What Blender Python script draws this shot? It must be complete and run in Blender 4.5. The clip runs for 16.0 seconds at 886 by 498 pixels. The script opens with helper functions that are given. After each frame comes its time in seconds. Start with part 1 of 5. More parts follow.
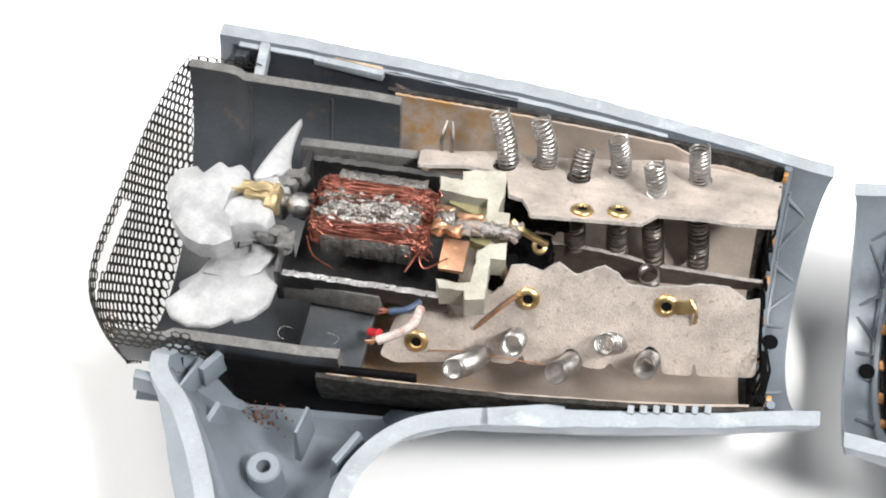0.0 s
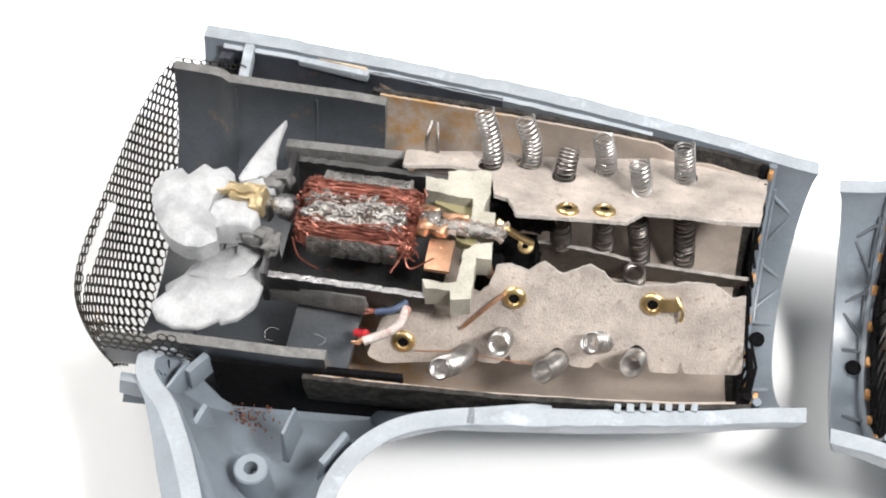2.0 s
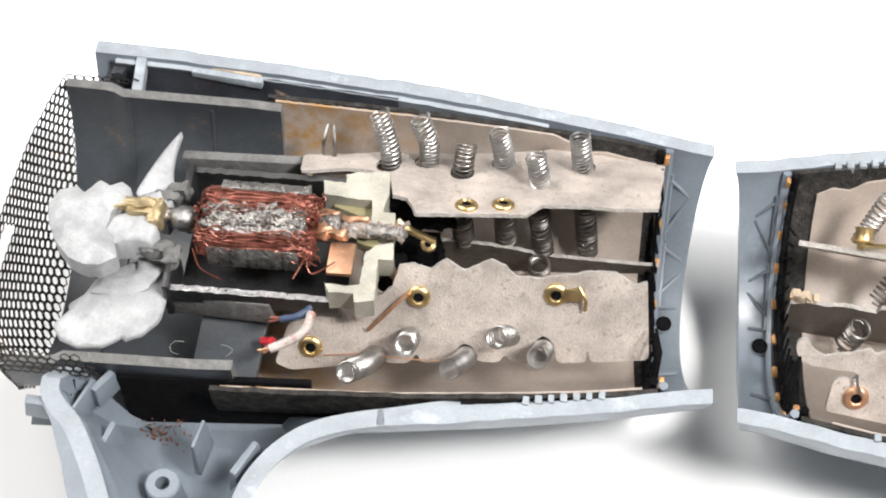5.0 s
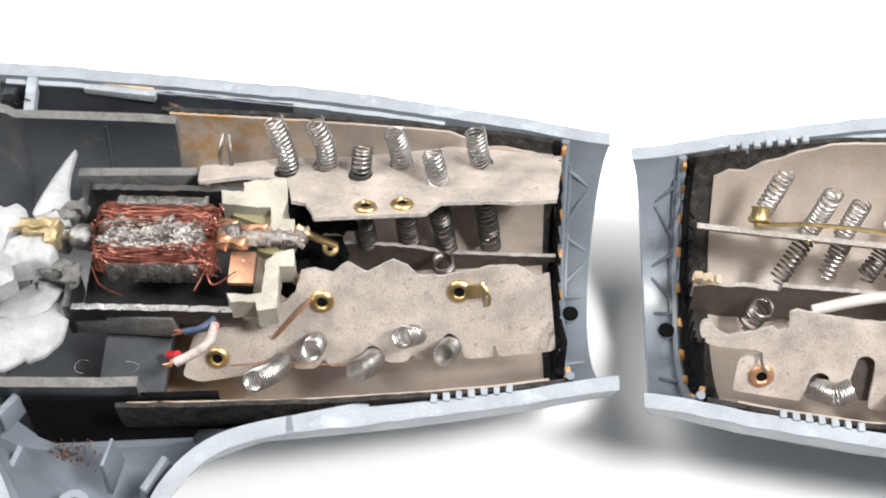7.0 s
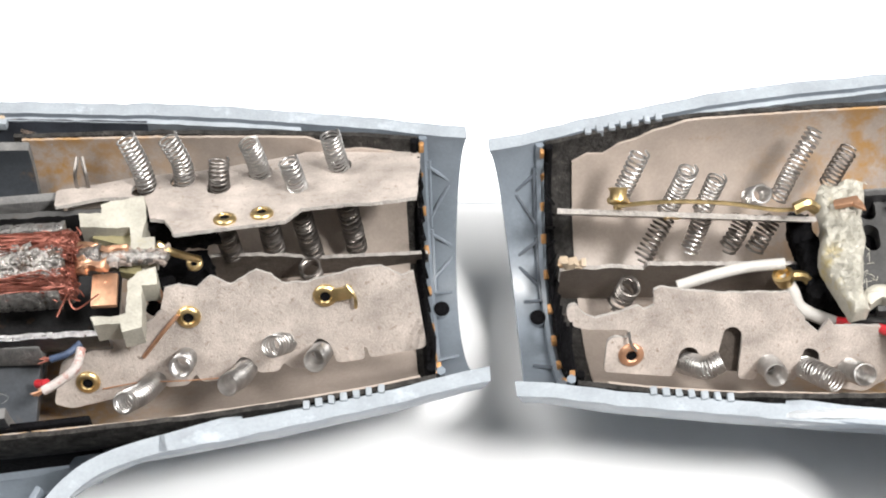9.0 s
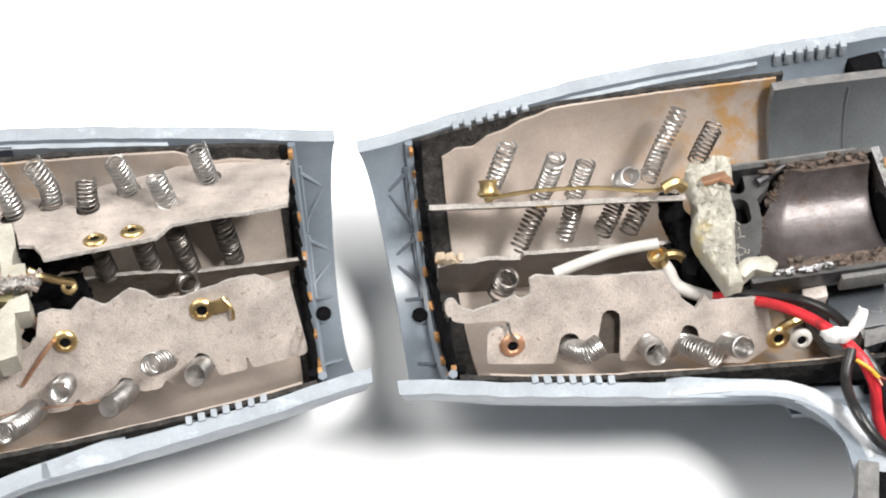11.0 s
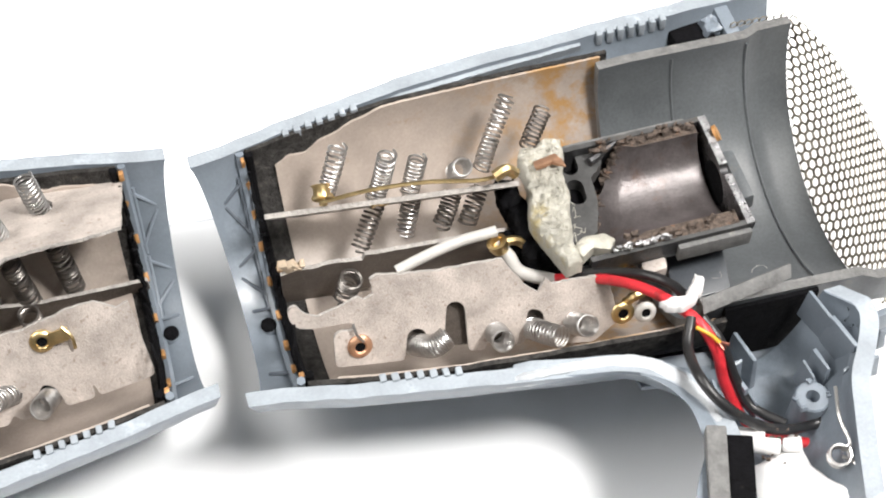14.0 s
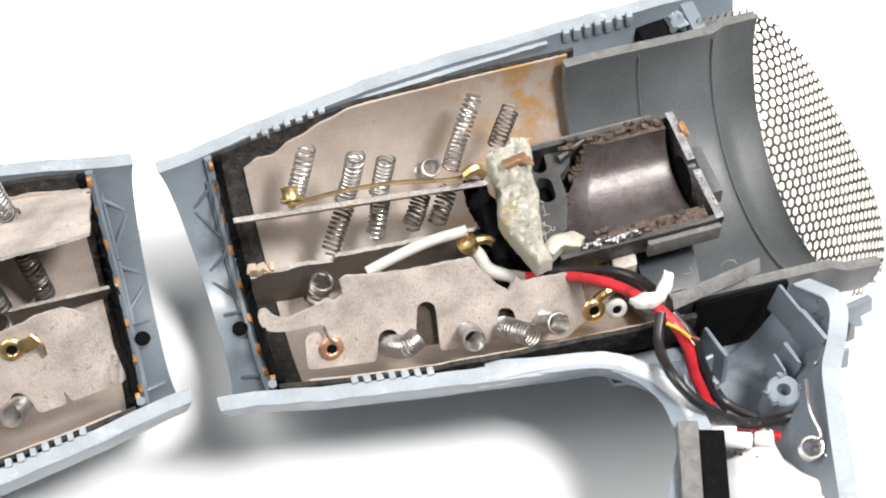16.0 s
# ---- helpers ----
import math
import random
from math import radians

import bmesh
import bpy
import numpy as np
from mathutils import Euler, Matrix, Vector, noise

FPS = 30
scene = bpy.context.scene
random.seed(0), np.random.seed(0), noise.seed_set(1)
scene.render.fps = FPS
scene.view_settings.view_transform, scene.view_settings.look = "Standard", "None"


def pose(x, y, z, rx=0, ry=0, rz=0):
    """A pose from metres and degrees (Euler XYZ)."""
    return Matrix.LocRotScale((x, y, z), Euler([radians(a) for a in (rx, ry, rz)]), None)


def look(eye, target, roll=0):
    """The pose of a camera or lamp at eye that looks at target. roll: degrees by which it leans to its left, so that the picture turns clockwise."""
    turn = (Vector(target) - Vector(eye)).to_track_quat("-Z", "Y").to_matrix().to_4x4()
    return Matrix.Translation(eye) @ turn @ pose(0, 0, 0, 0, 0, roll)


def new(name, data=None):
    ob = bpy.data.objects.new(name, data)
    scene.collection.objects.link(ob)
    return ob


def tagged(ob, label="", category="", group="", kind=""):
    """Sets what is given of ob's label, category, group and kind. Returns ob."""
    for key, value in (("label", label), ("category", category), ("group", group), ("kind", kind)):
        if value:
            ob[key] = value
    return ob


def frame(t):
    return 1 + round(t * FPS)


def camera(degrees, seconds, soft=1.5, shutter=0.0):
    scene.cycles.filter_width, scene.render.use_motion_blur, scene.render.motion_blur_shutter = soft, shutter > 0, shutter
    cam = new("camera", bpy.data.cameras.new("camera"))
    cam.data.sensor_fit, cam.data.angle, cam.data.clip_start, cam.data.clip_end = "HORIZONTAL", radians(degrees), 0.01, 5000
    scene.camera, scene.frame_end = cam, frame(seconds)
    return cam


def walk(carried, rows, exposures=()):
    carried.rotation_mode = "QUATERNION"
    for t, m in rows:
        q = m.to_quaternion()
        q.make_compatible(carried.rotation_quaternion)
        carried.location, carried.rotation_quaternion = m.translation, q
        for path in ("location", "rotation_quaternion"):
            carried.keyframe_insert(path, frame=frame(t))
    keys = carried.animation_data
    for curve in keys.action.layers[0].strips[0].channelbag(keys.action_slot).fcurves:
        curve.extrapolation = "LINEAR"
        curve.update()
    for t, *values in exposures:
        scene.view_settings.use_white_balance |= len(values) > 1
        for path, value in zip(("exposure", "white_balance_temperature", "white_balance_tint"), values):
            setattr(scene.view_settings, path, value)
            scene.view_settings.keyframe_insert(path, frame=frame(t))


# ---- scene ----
# The path: a slow turn over the two halves of a sawn-open hair dryer.
cam = camera(30.0, 16.0, soft=2.0)
ROWS = [
    (0.0, -0.02566, -0.15757, 0.27264, 33.955, 0.197, 14.110),
    (0.5, -0.02555, -0.15754, 0.27264, 33.955, 0.197, 14.030),
    (1.0, -0.02541, -0.15751, 0.27264, 33.955, 0.197, 13.934),
    (1.5, -0.02519, -0.15745, 0.27264, 33.955, 0.197, 13.778),
    (2.0, -0.02484, -0.15737, 0.27264, 33.955, 0.197, 13.534),
    (2.5, -0.02431, -0.15725, 0.27264, 33.955, 0.197, 13.162),
    (3.0, -0.02383, -0.15714, 0.27264, 33.955, 0.197, 12.824),
    (3.5, -0.02277, -0.15692, 0.27264, 33.955, 0.197, 12.088),
    (4.0, -0.02163, -0.15669, 0.27264, 33.955, 0.197, 11.294),
    (4.5, -0.02042, -0.15647, 0.27264, 33.955, 0.197, 10.455),
    (5.0, -0.01911, -0.15624, 0.27264, 33.955, 0.197, 9.551),
    (5.5, -0.01773, -0.15603, 0.27264, 33.955, 0.197, 8.595),
    (6.0, -0.01628, -0.15584, 0.27264, 33.955, 0.197, 7.601),
    (6.5, -0.01480, -0.15566, 0.27264, 33.955, 0.197, 6.582),
    (7.0, -0.01329, -0.15551, 0.27264, 33.955, 0.197, 5.545),
    (7.5, -0.01168, -0.15539, 0.27264, 33.955, 0.197, 4.447),
    (8.0, -0.00971, -0.15527, 0.27264, 33.955, 0.197, 3.094),
    (8.5, -0.00719, -0.15519, 0.27264, 33.955, 0.197, 1.375),
    (9.0, -0.00517, -0.15518, 0.27264, 33.955, 0.197, -0.000),
    (9.5, -0.00332, -0.15521, 0.27264, 33.955, 0.197, -1.265),
    (10.0, -0.00146, -0.15529, 0.27264, 33.955, 0.197, -2.534),
    (10.5, 0.00041, -0.15540, 0.27264, 33.955, 0.197, -3.810),
    (11.0, 0.00228, -0.15556, 0.27264, 33.955, 0.197, -5.092),
    (11.5, 0.00416, -0.15577, 0.27264, 33.955, 0.197, -6.382),
    (12.0, 0.00603, -0.15601, 0.27264, 33.955, 0.197, -7.667),
    (12.5, 0.00779, -0.15628, 0.27264, 33.955, 0.197, -8.886),
    (13.0, 0.00941, -0.15656, 0.27264, 33.955, 0.197, -10.002),
    (13.5, 0.01082, -0.15683, 0.27264, 33.955, 0.197, -10.983),
    (14.0, 0.01176, -0.15703, 0.27264, 33.955, 0.197, -11.643),
    (14.5, 0.01264, -0.15722, 0.27264, 33.955, 0.197, -12.252),
    (15.0, 0.01316, -0.15734, 0.27264, 33.955, 0.197, -12.621),
    (15.5, 0.01339, -0.15739, 0.27264, 33.955, 0.197, -12.778),
    (16.0, 0.01352, -0.15742, 0.27264, 33.955, 0.197, -12.871),
]
walk(cam, [(t, pose(x, y, z, rx, ry, rz)) for t, x, y, z, rx, ry, rz in ROWS])

# ---- light: a studio softbox on each side and a smaller key light in front, a weak even room light, a glowing pad behind ----
MM = 0.001
CUT = 36.0          # height of the sawn faces above the table, in millimetres
world = bpy.data.worlds.new("studio")
scene.world = world
world.use_nodes = True
world.node_tree.nodes["Background"].inputs["Color"].default_value = (1.0, 0.955, 0.91, 1)
world.node_tree.nodes["Background"].inputs["Strength"].default_value = 0.15


def softbox(name, eye, target, size, watts, tint):
    data = bpy.data.lights.new(name, "AREA")
    data.shape, data.size, data.size_y, data.energy, data.color = "RECTANGLE", size[0], size[1], watts, tint
    ob = new(name, data)
    ob.matrix_world = look(eye, target)
    return ob


TINT = (1.0, 0.97, 0.938)
softbox("left_softbox", (-0.38, 0.04, 0.56), (-0.03, 0.0, 0.02), (0.40, 0.40), 4.3, TINT)
softbox("right_softbox", (0.38, 0.04, 0.56), (0.03, 0.0, 0.02), (0.40, 0.40), 3.2, TINT)
softbox("key_softbox", (0.255, -0.18, 0.54), (0.0, 0.0, 0.02), (0.10, 0.10), 4.7, TINT)
scene.view_settings.exposure = 0.0


# ---- materials ----
def material(name, base, rough=0.5, metal=0.0, var=0.25, scale=300.0, bump=0.1, second=None, amount=0.0,
             patch=90.0, spec=0.5, sub=0.0, fine=1800.0, stain=None):
    """Base colour broken at two scales, with a second colour in patches and a fine relief."""
    m = bpy.data.materials.new(name)
    m.use_nodes = True
    n, l = m.node_tree.nodes, m.node_tree.links
    b = n["Principled BSDF"]
    co = n.new("ShaderNodeTexCoord")

    def cloud(sc, detail=6.0, rough_=0.6):
        t = n.new("ShaderNodeTexNoise")
        t.inputs["Scale"].default_value, t.inputs["Detail"].default_value = sc, detail
        t.inputs["Roughness"].default_value = rough_
        l.new(co.outputs["Object"], t.inputs["Vector"])
        return t.outputs["Fac"]

    def ramp(fac, p0, p1, c0, c1):
        r = n.new("ShaderNodeValToRGB")
        r.color_ramp.elements[0].position, r.color_ramp.elements[1].position = p0, p1
        r.color_ramp.elements[0].color, r.color_ramp.elements[1].color = c0, c1
        l.new(fac, r.inputs["Fac"])
        return r.outputs["Color"]

    lo = tuple(c * (1 - var) for c in base) + (1,)
    hi = tuple(min(1, c * (1 + var)) for c in base) + (1,)
    col = ramp(cloud(scale), 0.32, 0.68, lo, hi)
    grain = cloud(fine, 3.0)
    mix = n.new("ShaderNodeMix")
    mix.data_type, mix.blend_type = "RGBA", "MULTIPLY"
    mix.inputs["Factor"].default_value = 0.6
    l.new(col, mix.inputs["A"])
    l.new(ramp(grain, 0.3, 0.65, (1 - 1.1 * var,) * 3 + (1,), (1, 1, 1, 1)), mix.inputs["B"])
    out = mix.outputs["Result"]
    if second:
        mask = ramp(cloud(patch, 8.0, 0.7), 0.62 - amount * 0.4, 0.74 - amount * 0.3, (0, 0, 0, 1), (1, 1, 1, 1))
        mx = n.new("ShaderNodeMix")
        mx.data_type = "RGBA"
        l.new(mask, mx.inputs["Factor"])
        l.new(out, mx.inputs["A"])
        mx.inputs["B"].default_value = (*second, 1)
        out = mx.outputs["Result"]
    if stain:
        # rust creeping in from the motor ends of the lining
        sep, ab, far, mul, mx = (n.new("ShaderNode" + k) for k in ("SeparateXYZ", "Math", "MapRange", "Math", "Mix"))
        ab.operation, mul.operation, mx.data_type = "ABSOLUTE", "MULTIPLY", "RGBA"
        l.new(co.outputs["Object"], sep.inputs["Vector"])
        l.new(sep.outputs["X"], ab.inputs[0])
        l.new(ab.outputs["Value"], far.inputs["Value"])
        far.inputs["From Min"].default_value, far.inputs["From Max"].default_value = 0.048, 0.074
        l.new(far.outputs["Result"], mul.inputs[0])
        l.new(ramp(cloud(190.0, 9.0, 0.72), 0.44, 0.60, (0, 0, 0, 1), (1, 1, 1, 1)), mul.inputs[1])
        l.new(mul.outputs["Value"], mx.inputs["Factor"])
        l.new(out, mx.inputs["A"])
        mx.inputs["B"].default_value = (*stain, 1)
        out = mx.outputs["Result"]
    l.new(out, b.inputs["Base Color"])
    rr = n.new("ShaderNodeMapRange")
    rr.inputs["To Min"].default_value, rr.inputs["To Max"].default_value = max(0.03, rough - 0.13), min(1, rough + 0.13)
    l.new(cloud(scale * 1.7), rr.inputs["Value"])
    l.new(rr.outputs["Result"], b.inputs["Roughness"])
    b.inputs["Metallic"].default_value = metal
    b.inputs["Specular IOR Level"].default_value = spec
    if sub:
        b.inputs["Subsurface Weight"].default_value = sub
        b.inputs["Subsurface Radius"].default_value = (0.002, 0.002, 0.002)
    if bump:
        bp = n.new("ShaderNodeBump")
        bp.inputs["Strength"].default_value, bp.inputs["Distance"].default_value = bump, 0.0004
        ad = n.new("ShaderNodeMath")
        ad.operation = "ADD"
        l.new(grain, ad.inputs[0])
        l.new(cloud(scale * 2.3), ad.inputs[1])
        l.new(ad.outputs["Value"], bp.inputs["Height"])
        l.new(bp.outputs["Normal"], b.inputs["Normal"])
    return m


PAPER = material("white_paper", (0.84, 0.85, 0.86), 0.7, var=0.015, scale=20, bump=0.02)
SHELL = material("grey_blue_plastic", (0.175, 0.205, 0.24), 0.36, var=0.14, scale=90, bump=0.06, second=(0.24, 0.28, 0.325), amount=0.10, patch=70)
SAWN = material("sawn_plastic", (0.30, 0.335, 0.37), 0.5, var=0.14, scale=160, bump=0.3, second=(0.42, 0.465, 0.52), amount=0.12, patch=150, sub=0.1)
PALE = material("torn_pale_plastic", (0.46, 0.485, 0.51), 0.55, var=0.14, scale=200, bump=0.4, second=(0.33, 0.365, 0.40), amount=0.12, patch=120, sub=0.1)
GRIDSHADE = material("grid_shadow_plastic", (0.085, 0.10, 0.12), 0.45, var=0.2, scale=100, bump=0.1)
DUCT = material("dark_grey_plastic", (0.056, 0.063, 0.073), 0.36, var=0.34, scale=38, bump=0.06, second=(0.15, 0.10, 0.06), amount=0.045, patch=130)
DUCTCUT = material("sawn_dark_plastic", (0.15, 0.15, 0.148), 0.75, var=0.25, scale=420, bump=0.5, second=(0.25, 0.24, 0.225), amount=0.09, patch=300)
BLACK = material("black_parts_and_gaps", (0.004, 0.004, 0.005), 0.95, var=0.5, scale=600, bump=0.9, second=(0.018, 0.017, 0.016), amount=0.03, patch=500, spec=0.12)
FELT = material("frayed_black_felt", (0.045, 0.043, 0.041), 0.95, var=0.5, scale=500, bump=1.0, second=(0.12, 0.10, 0.085), amount=0.05, patch=500, spec=0.1)
MICA = material("mica_board", (0.46, 0.41, 0.375), 0.5, var=0.30, scale=130, bump=0.5, second=(0.22, 0.17, 0.135), amount=0.13, patch=900, fine=2600)
MIDGREY = material("mid_grey_plastic", (0.090, 0.098, 0.104), 0.4, var=0.34, scale=32, bump=0.06, second=(0.20, 0.165, 0.125), amount=0.07, patch=42)
LINER = material("mica_sheet", (0.37, 0.315, 0.275), 0.42, var=0.18, scale=80, bump=0.12, second=(0.29, 0.20, 0.12), amount=0.04, patch=75, stain=(0.36, 0.205, 0.075))
RUSTY = material("rust_stained_mica", (0.47, 0.38, 0.28), 0.5, var=0.2, scale=160, bump=0.2, second=(0.50, 0.25, 0.055), amount=0.22, patch=210)
DIMMICA = material("dim_mica", (0.12, 0.10, 0.085), 0.55, var=0.25, scale=140, bump=0.3, second=(0.10, 0.075, 0.06), amount=0.06, patch=260)
MICAEDGE = material("frayed_mica", (0.42, 0.395, 0.37), 0.8, var=0.22, scale=700, bump=0.9)
STEEL = material("nichrome_wire", (0.53, 0.52, 0.51), 0.36, 1.0, var=0.2, scale=300, bump=0.0)
DARKWIRE = material("dark_nichrome_wire", (0.27, 0.25, 0.235), 0.42, 1.0, var=0.25, scale=300, bump=0.1)
CUTSTEEL = material("sawn_steel", (0.42, 0.42, 0.43), 0.3, 1.0, var=0.35, scale=700, bump=0.6)
CAN = material("motor_steel", (0.06, 0.06, 0.063), 0.42, 0.6, var=0.35, scale=200, bump=0.2, second=(0.12, 0.075, 0.05), amount=0.06, patch=300)
MAGNET = material("ferrite_magnet", (0.095, 0.083, 0.083), 0.34, 0.35, var=0.3, scale=200, bump=0.2, second=(0.075, 0.045, 0.035), amount=0.16, patch=130)
GRIT = material("rusty_grit", (0.10, 0.075, 0.06), 0.85, var=0.5, scale=900, bump=1.0, second=(0.22, 0.11, 0.06), amount=0.1, patch=700)
RUST = material("red_rust", (0.17, 0.07, 0.04), 0.9, var=0.4, scale=700, bump=0.8)
CORE = material("laminated_steel", (0.40, 0.385, 0.37), 0.3, 0.85, var=0.55, scale=420, bump=1.0, second=(0.20, 0.10, 0.05), amount=0.10, patch=350)
COPPER = material("copper_wire", (0.31, 0.115, 0.085), 0.36, 0.75, var=0.42, scale=500, bump=0.1, second=(0.13, 0.035, 0.025), amount=0.22, patch=350)
COPPERBAR = material("copper_bar", (0.62, 0.36, 0.23), 0.4, 0.8, var=0.15, scale=300, bump=0.2, second=(0.32, 0.15, 0.09), amount=0.06, patch=300)
BRASS = material("brass", (0.72, 0.55, 0.28), 0.36, 1.0, var=0.2, scale=300, bump=0.1, second=(0.40, 0.22, 0.06), amount=0.06, patch=350)
PALEBRASS = material("sawn_brass", (0.52, 0.42, 0.25), 0.45, 0.7, var=0.2, scale=500, bump=0.5)
BRONZE = material("bronze_tab", (0.46, 0.24, 0.09), 0.5, 0.3, var=0.35, scale=600, bump=0.3)
CREAM = material("cream_plastic", (0.40, 0.387, 0.335), 0.45, var=0.26, scale=120, bump=0.35, second=(0.34, 0.28, 0.13), amount=0.13, patch=110, sub=0.15)
OLIVE = material("yellowed_plastic", (0.30, 0.27, 0.15), 0.4, var=0.25, scale=130, bump=0.2, second=(0.20, 0.16, 0.07), amount=0.12, patch=160, sub=0.15)
WHITE = material("white_plastic", (0.74, 0.735, 0.73), 0.45, var=0.05, scale=160, bump=0.2, sub=0.3)
FROST = material("frosted_fan_plastic", (0.41, 0.42, 0.435), 0.42, var=0.20, scale=140, bump=0.35, second=(0.28, 0.29, 0.305), amount=0.32, patch=120, sub=0.15)
SLEEVE = material("white_sleeve", (0.50, 0.485, 0.46), 0.55, var=0.07, scale=300, bump=0.3)
RED = material("red_wire_cover", (0.55, 0.025, 0.035), 0.35, var=0.2, scale=300, bump=0.15, second=(0.16, 0.012, 0.013), amount=0.12, patch=260)
DARKRED = material("frayed_red_strand", (0.42, 0.035, 0.035), 0.6, var=0.3, scale=500, bump=0.4)
CRUST = material("rusty_crust", (0.30, 0.25, 0.22), 0.7, var=0.35, scale=500, bump=0.8, second=(0.22, 0.10, 0.07), amount=0.14, patch=500)
STAINED = material("stained_white_strip", (0.50, 0.46, 0.44), 0.6, var=0.2, scale=500, bump=0.5, second=(0.34, 0.11, 0.08), amount=0.3, patch=420)
BLUE = material("blue_wire_cover", (0.045, 0.07, 0.13), 0.5, var=0.3, scale=500, bump=0.4)
YELLOW = material("yellow_wire_cover", (0.62, 0.32, 0.03), 0.4, var=0.2, scale=300, bump=0.1)
RUBBER = material("black_wire_cover", (0.016, 0.016, 0.017), 0.35, var=0.3, scale=300, bump=0.1, second=(0.07, 0.06, 0.05), amount=0.04, patch=260)
MESH = material("blackened_mesh", (0.035, 0.033, 0.03), 0.5, 0.5, var=0.3, scale=300, bump=0.2, second=(0.17, 0.10, 0.05), amount=0.06, patch=110)
BRIGHTMESH = material("worn_mesh", (0.36, 0.33, 0.28), 0.5, 0.5, var=0.25, scale=300, bump=0.2, second=(0.15, 0.12, 0.09), amount=0.10, patch=110)
FILM = material("shaded_dirty_plastic", (0.030, 0.034, 0.043), 0.5, var=0.35, scale=130, bump=0.3, second=(0.13, 0.065, 0.03), amount=0.05, patch=170)
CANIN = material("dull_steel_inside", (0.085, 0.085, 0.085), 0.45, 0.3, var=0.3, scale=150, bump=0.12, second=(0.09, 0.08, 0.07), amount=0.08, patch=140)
pad = bpy.data.materials.new("light_pad")
pad.use_nodes = True
pb = pad.node_tree.nodes["Principled BSDF"]
pb.inputs["Base Color"].default_value = (0.85, 0.86, 0.87, 1)
pb.inputs["Emission Color"].default_value = (0.985, 0.99, 1.0, 1)
pb.inputs["Emission Strength"].default_value = 0.75


# ---- mesh helpers (all lengths in millimetres) ----
def thing(name, base, label, category, group="", kind=""):
    ob = new(name)
    ob.empty_display_size = 0.005
    ob.location = Vector(base) * MM
    tagged(ob, label, category, group, kind)
    return ob


def part(name, bm, mat, parent=None, label="", smooth=38, kind=""):
    bmesh.ops.recalc_face_normals(bm, faces=bm.faces)
    bmesh.ops.scale(bm, vec=(MM, MM, MM), verts=bm.verts)
    me = bpy.data.meshes.new(name)
    bm.to_mesh(me)
    bm.free()
    for m in (mat if isinstance(mat, (list, tuple)) else [mat]):
        me.materials.append(m)
    me.polygons.foreach_set("use_smooth", [True] * len(me.polygons))
    me.set_sharp_from_angle(angle=radians(smooth))
    ob = new(name, me)
    if parent:
        ob.parent = parent
        if parent.type == "EMPTY":
            ob.matrix_parent_inverse = Matrix.Translation(-parent.location)
    return tagged(ob, label, kind=kind)


def V3(*a):
    return Vector(a)


def tube(bm, pts, r, n=8, mat=0, cap=True):
    """A round bar along a line of points; r is one radius or one for each point."""
    pts = [Vector(p) for p in pts]
    rs = r if isinstance(r, (list, tuple)) else [r] * len(pts)
    d = (pts[1] - pts[0]).normalized()
    side = d.orthogonal().normalized()
    rings = []
    for i, p in enumerate(pts):
        t = (pts[min(i + 1, len(pts) - 1)] - pts[max(i - 1, 0)])
        t = t.normalized() if t.length > 1e-9 else d
        side = (side - t * side.dot(t)).normalized()
        up = t.cross(side)
        rings.append([bm.verts.new(p + (side * math.cos(a) + up * math.sin(a)) * rs[i]) for a in [2 * math.pi * k / n for k in range(n)]])
    for a, b in zip(rings, rings[1:]):
        for k in range(n):
            bm.faces.new((a[k], a[(k + 1) % n], b[(k + 1) % n], b[k])).material_index = mat
    if cap:
        bm.faces.new(rings[0]).material_index = mat
        bm.faces.new(rings[-1]).material_index = mat


def curve(pts, n=10):
    """A smooth line through some points."""
    p = [Vector(q) for q in pts]
    p = [2 * p[0] - p[1]] + p + [2 * p[-1] - p[-2]]
    out = []
    for i in range(1, len(p) - 2):
        for k in range(n):
            t = k / n
            a, b, c, d = p[i - 1], p[i], p[i + 1], p[i + 2]
            out.append(0.5 * (2 * b + (c - a) * t + (2 * a - 5 * b + 4 * c - d) * t * t + (3 * b - a - 3 * c + d) * t ** 3))
    return out + [p[-2]]


def coil(bm, pts, radius, wire, turns, seg=12, n=5, jitter=0.0, tail=0.0, seed=0):
    """A wire wound round a (bent) line of points."""
    rnd = random.Random(seed)
    axis = curve(pts, 8) if len(pts) > 2 else [Vector(pts[0]).lerp(Vector(pts[1]), k / 8) for k in range(9)]
    d = (axis[1] - axis[0]).normalized()
    side = d.orthogonal().normalized()
    frames = []
    for i, p in enumerate(axis):
        t = (axis[min(i + 1, len(axis) - 1)] - axis[max(i - 1, 0)]).normalized()
        side = (side - t * side.dot(t)).normalized()
        frames.append((p, side.copy(), t.cross(side)))
    line, total = [], int(turns * seg)
    for k in range(total + 1):
        f = k / total
        f2 = min(max(f + jitter * math.sin(f * turns * 1.1 + seed) / turns, 0), 1) * (len(frames) - 1)
        i = min(int(f2), len(frames) - 2)
        w = f2 - i
        p = frames[i][0].lerp(frames[i + 1][0], w)
        s, u = frames[i][1].lerp(frames[i + 1][1], w), frames[i][2].lerp(frames[i + 1][2], w)
        a = 2 * math.pi * k / seg
        rr = radius * (1 + 0.03 * math.sin(k * 0.37 + seed))
        line.append(p + (s * math.cos(a) + u * math.sin(a)) * rr)
    if tail:
        line.append(line[-1] + Vector((rnd.uniform(-1, 1), rnd.uniform(-1, 1), rnd.uniform(0, 1))) * tail)
    tube(bm, line, wire, n)


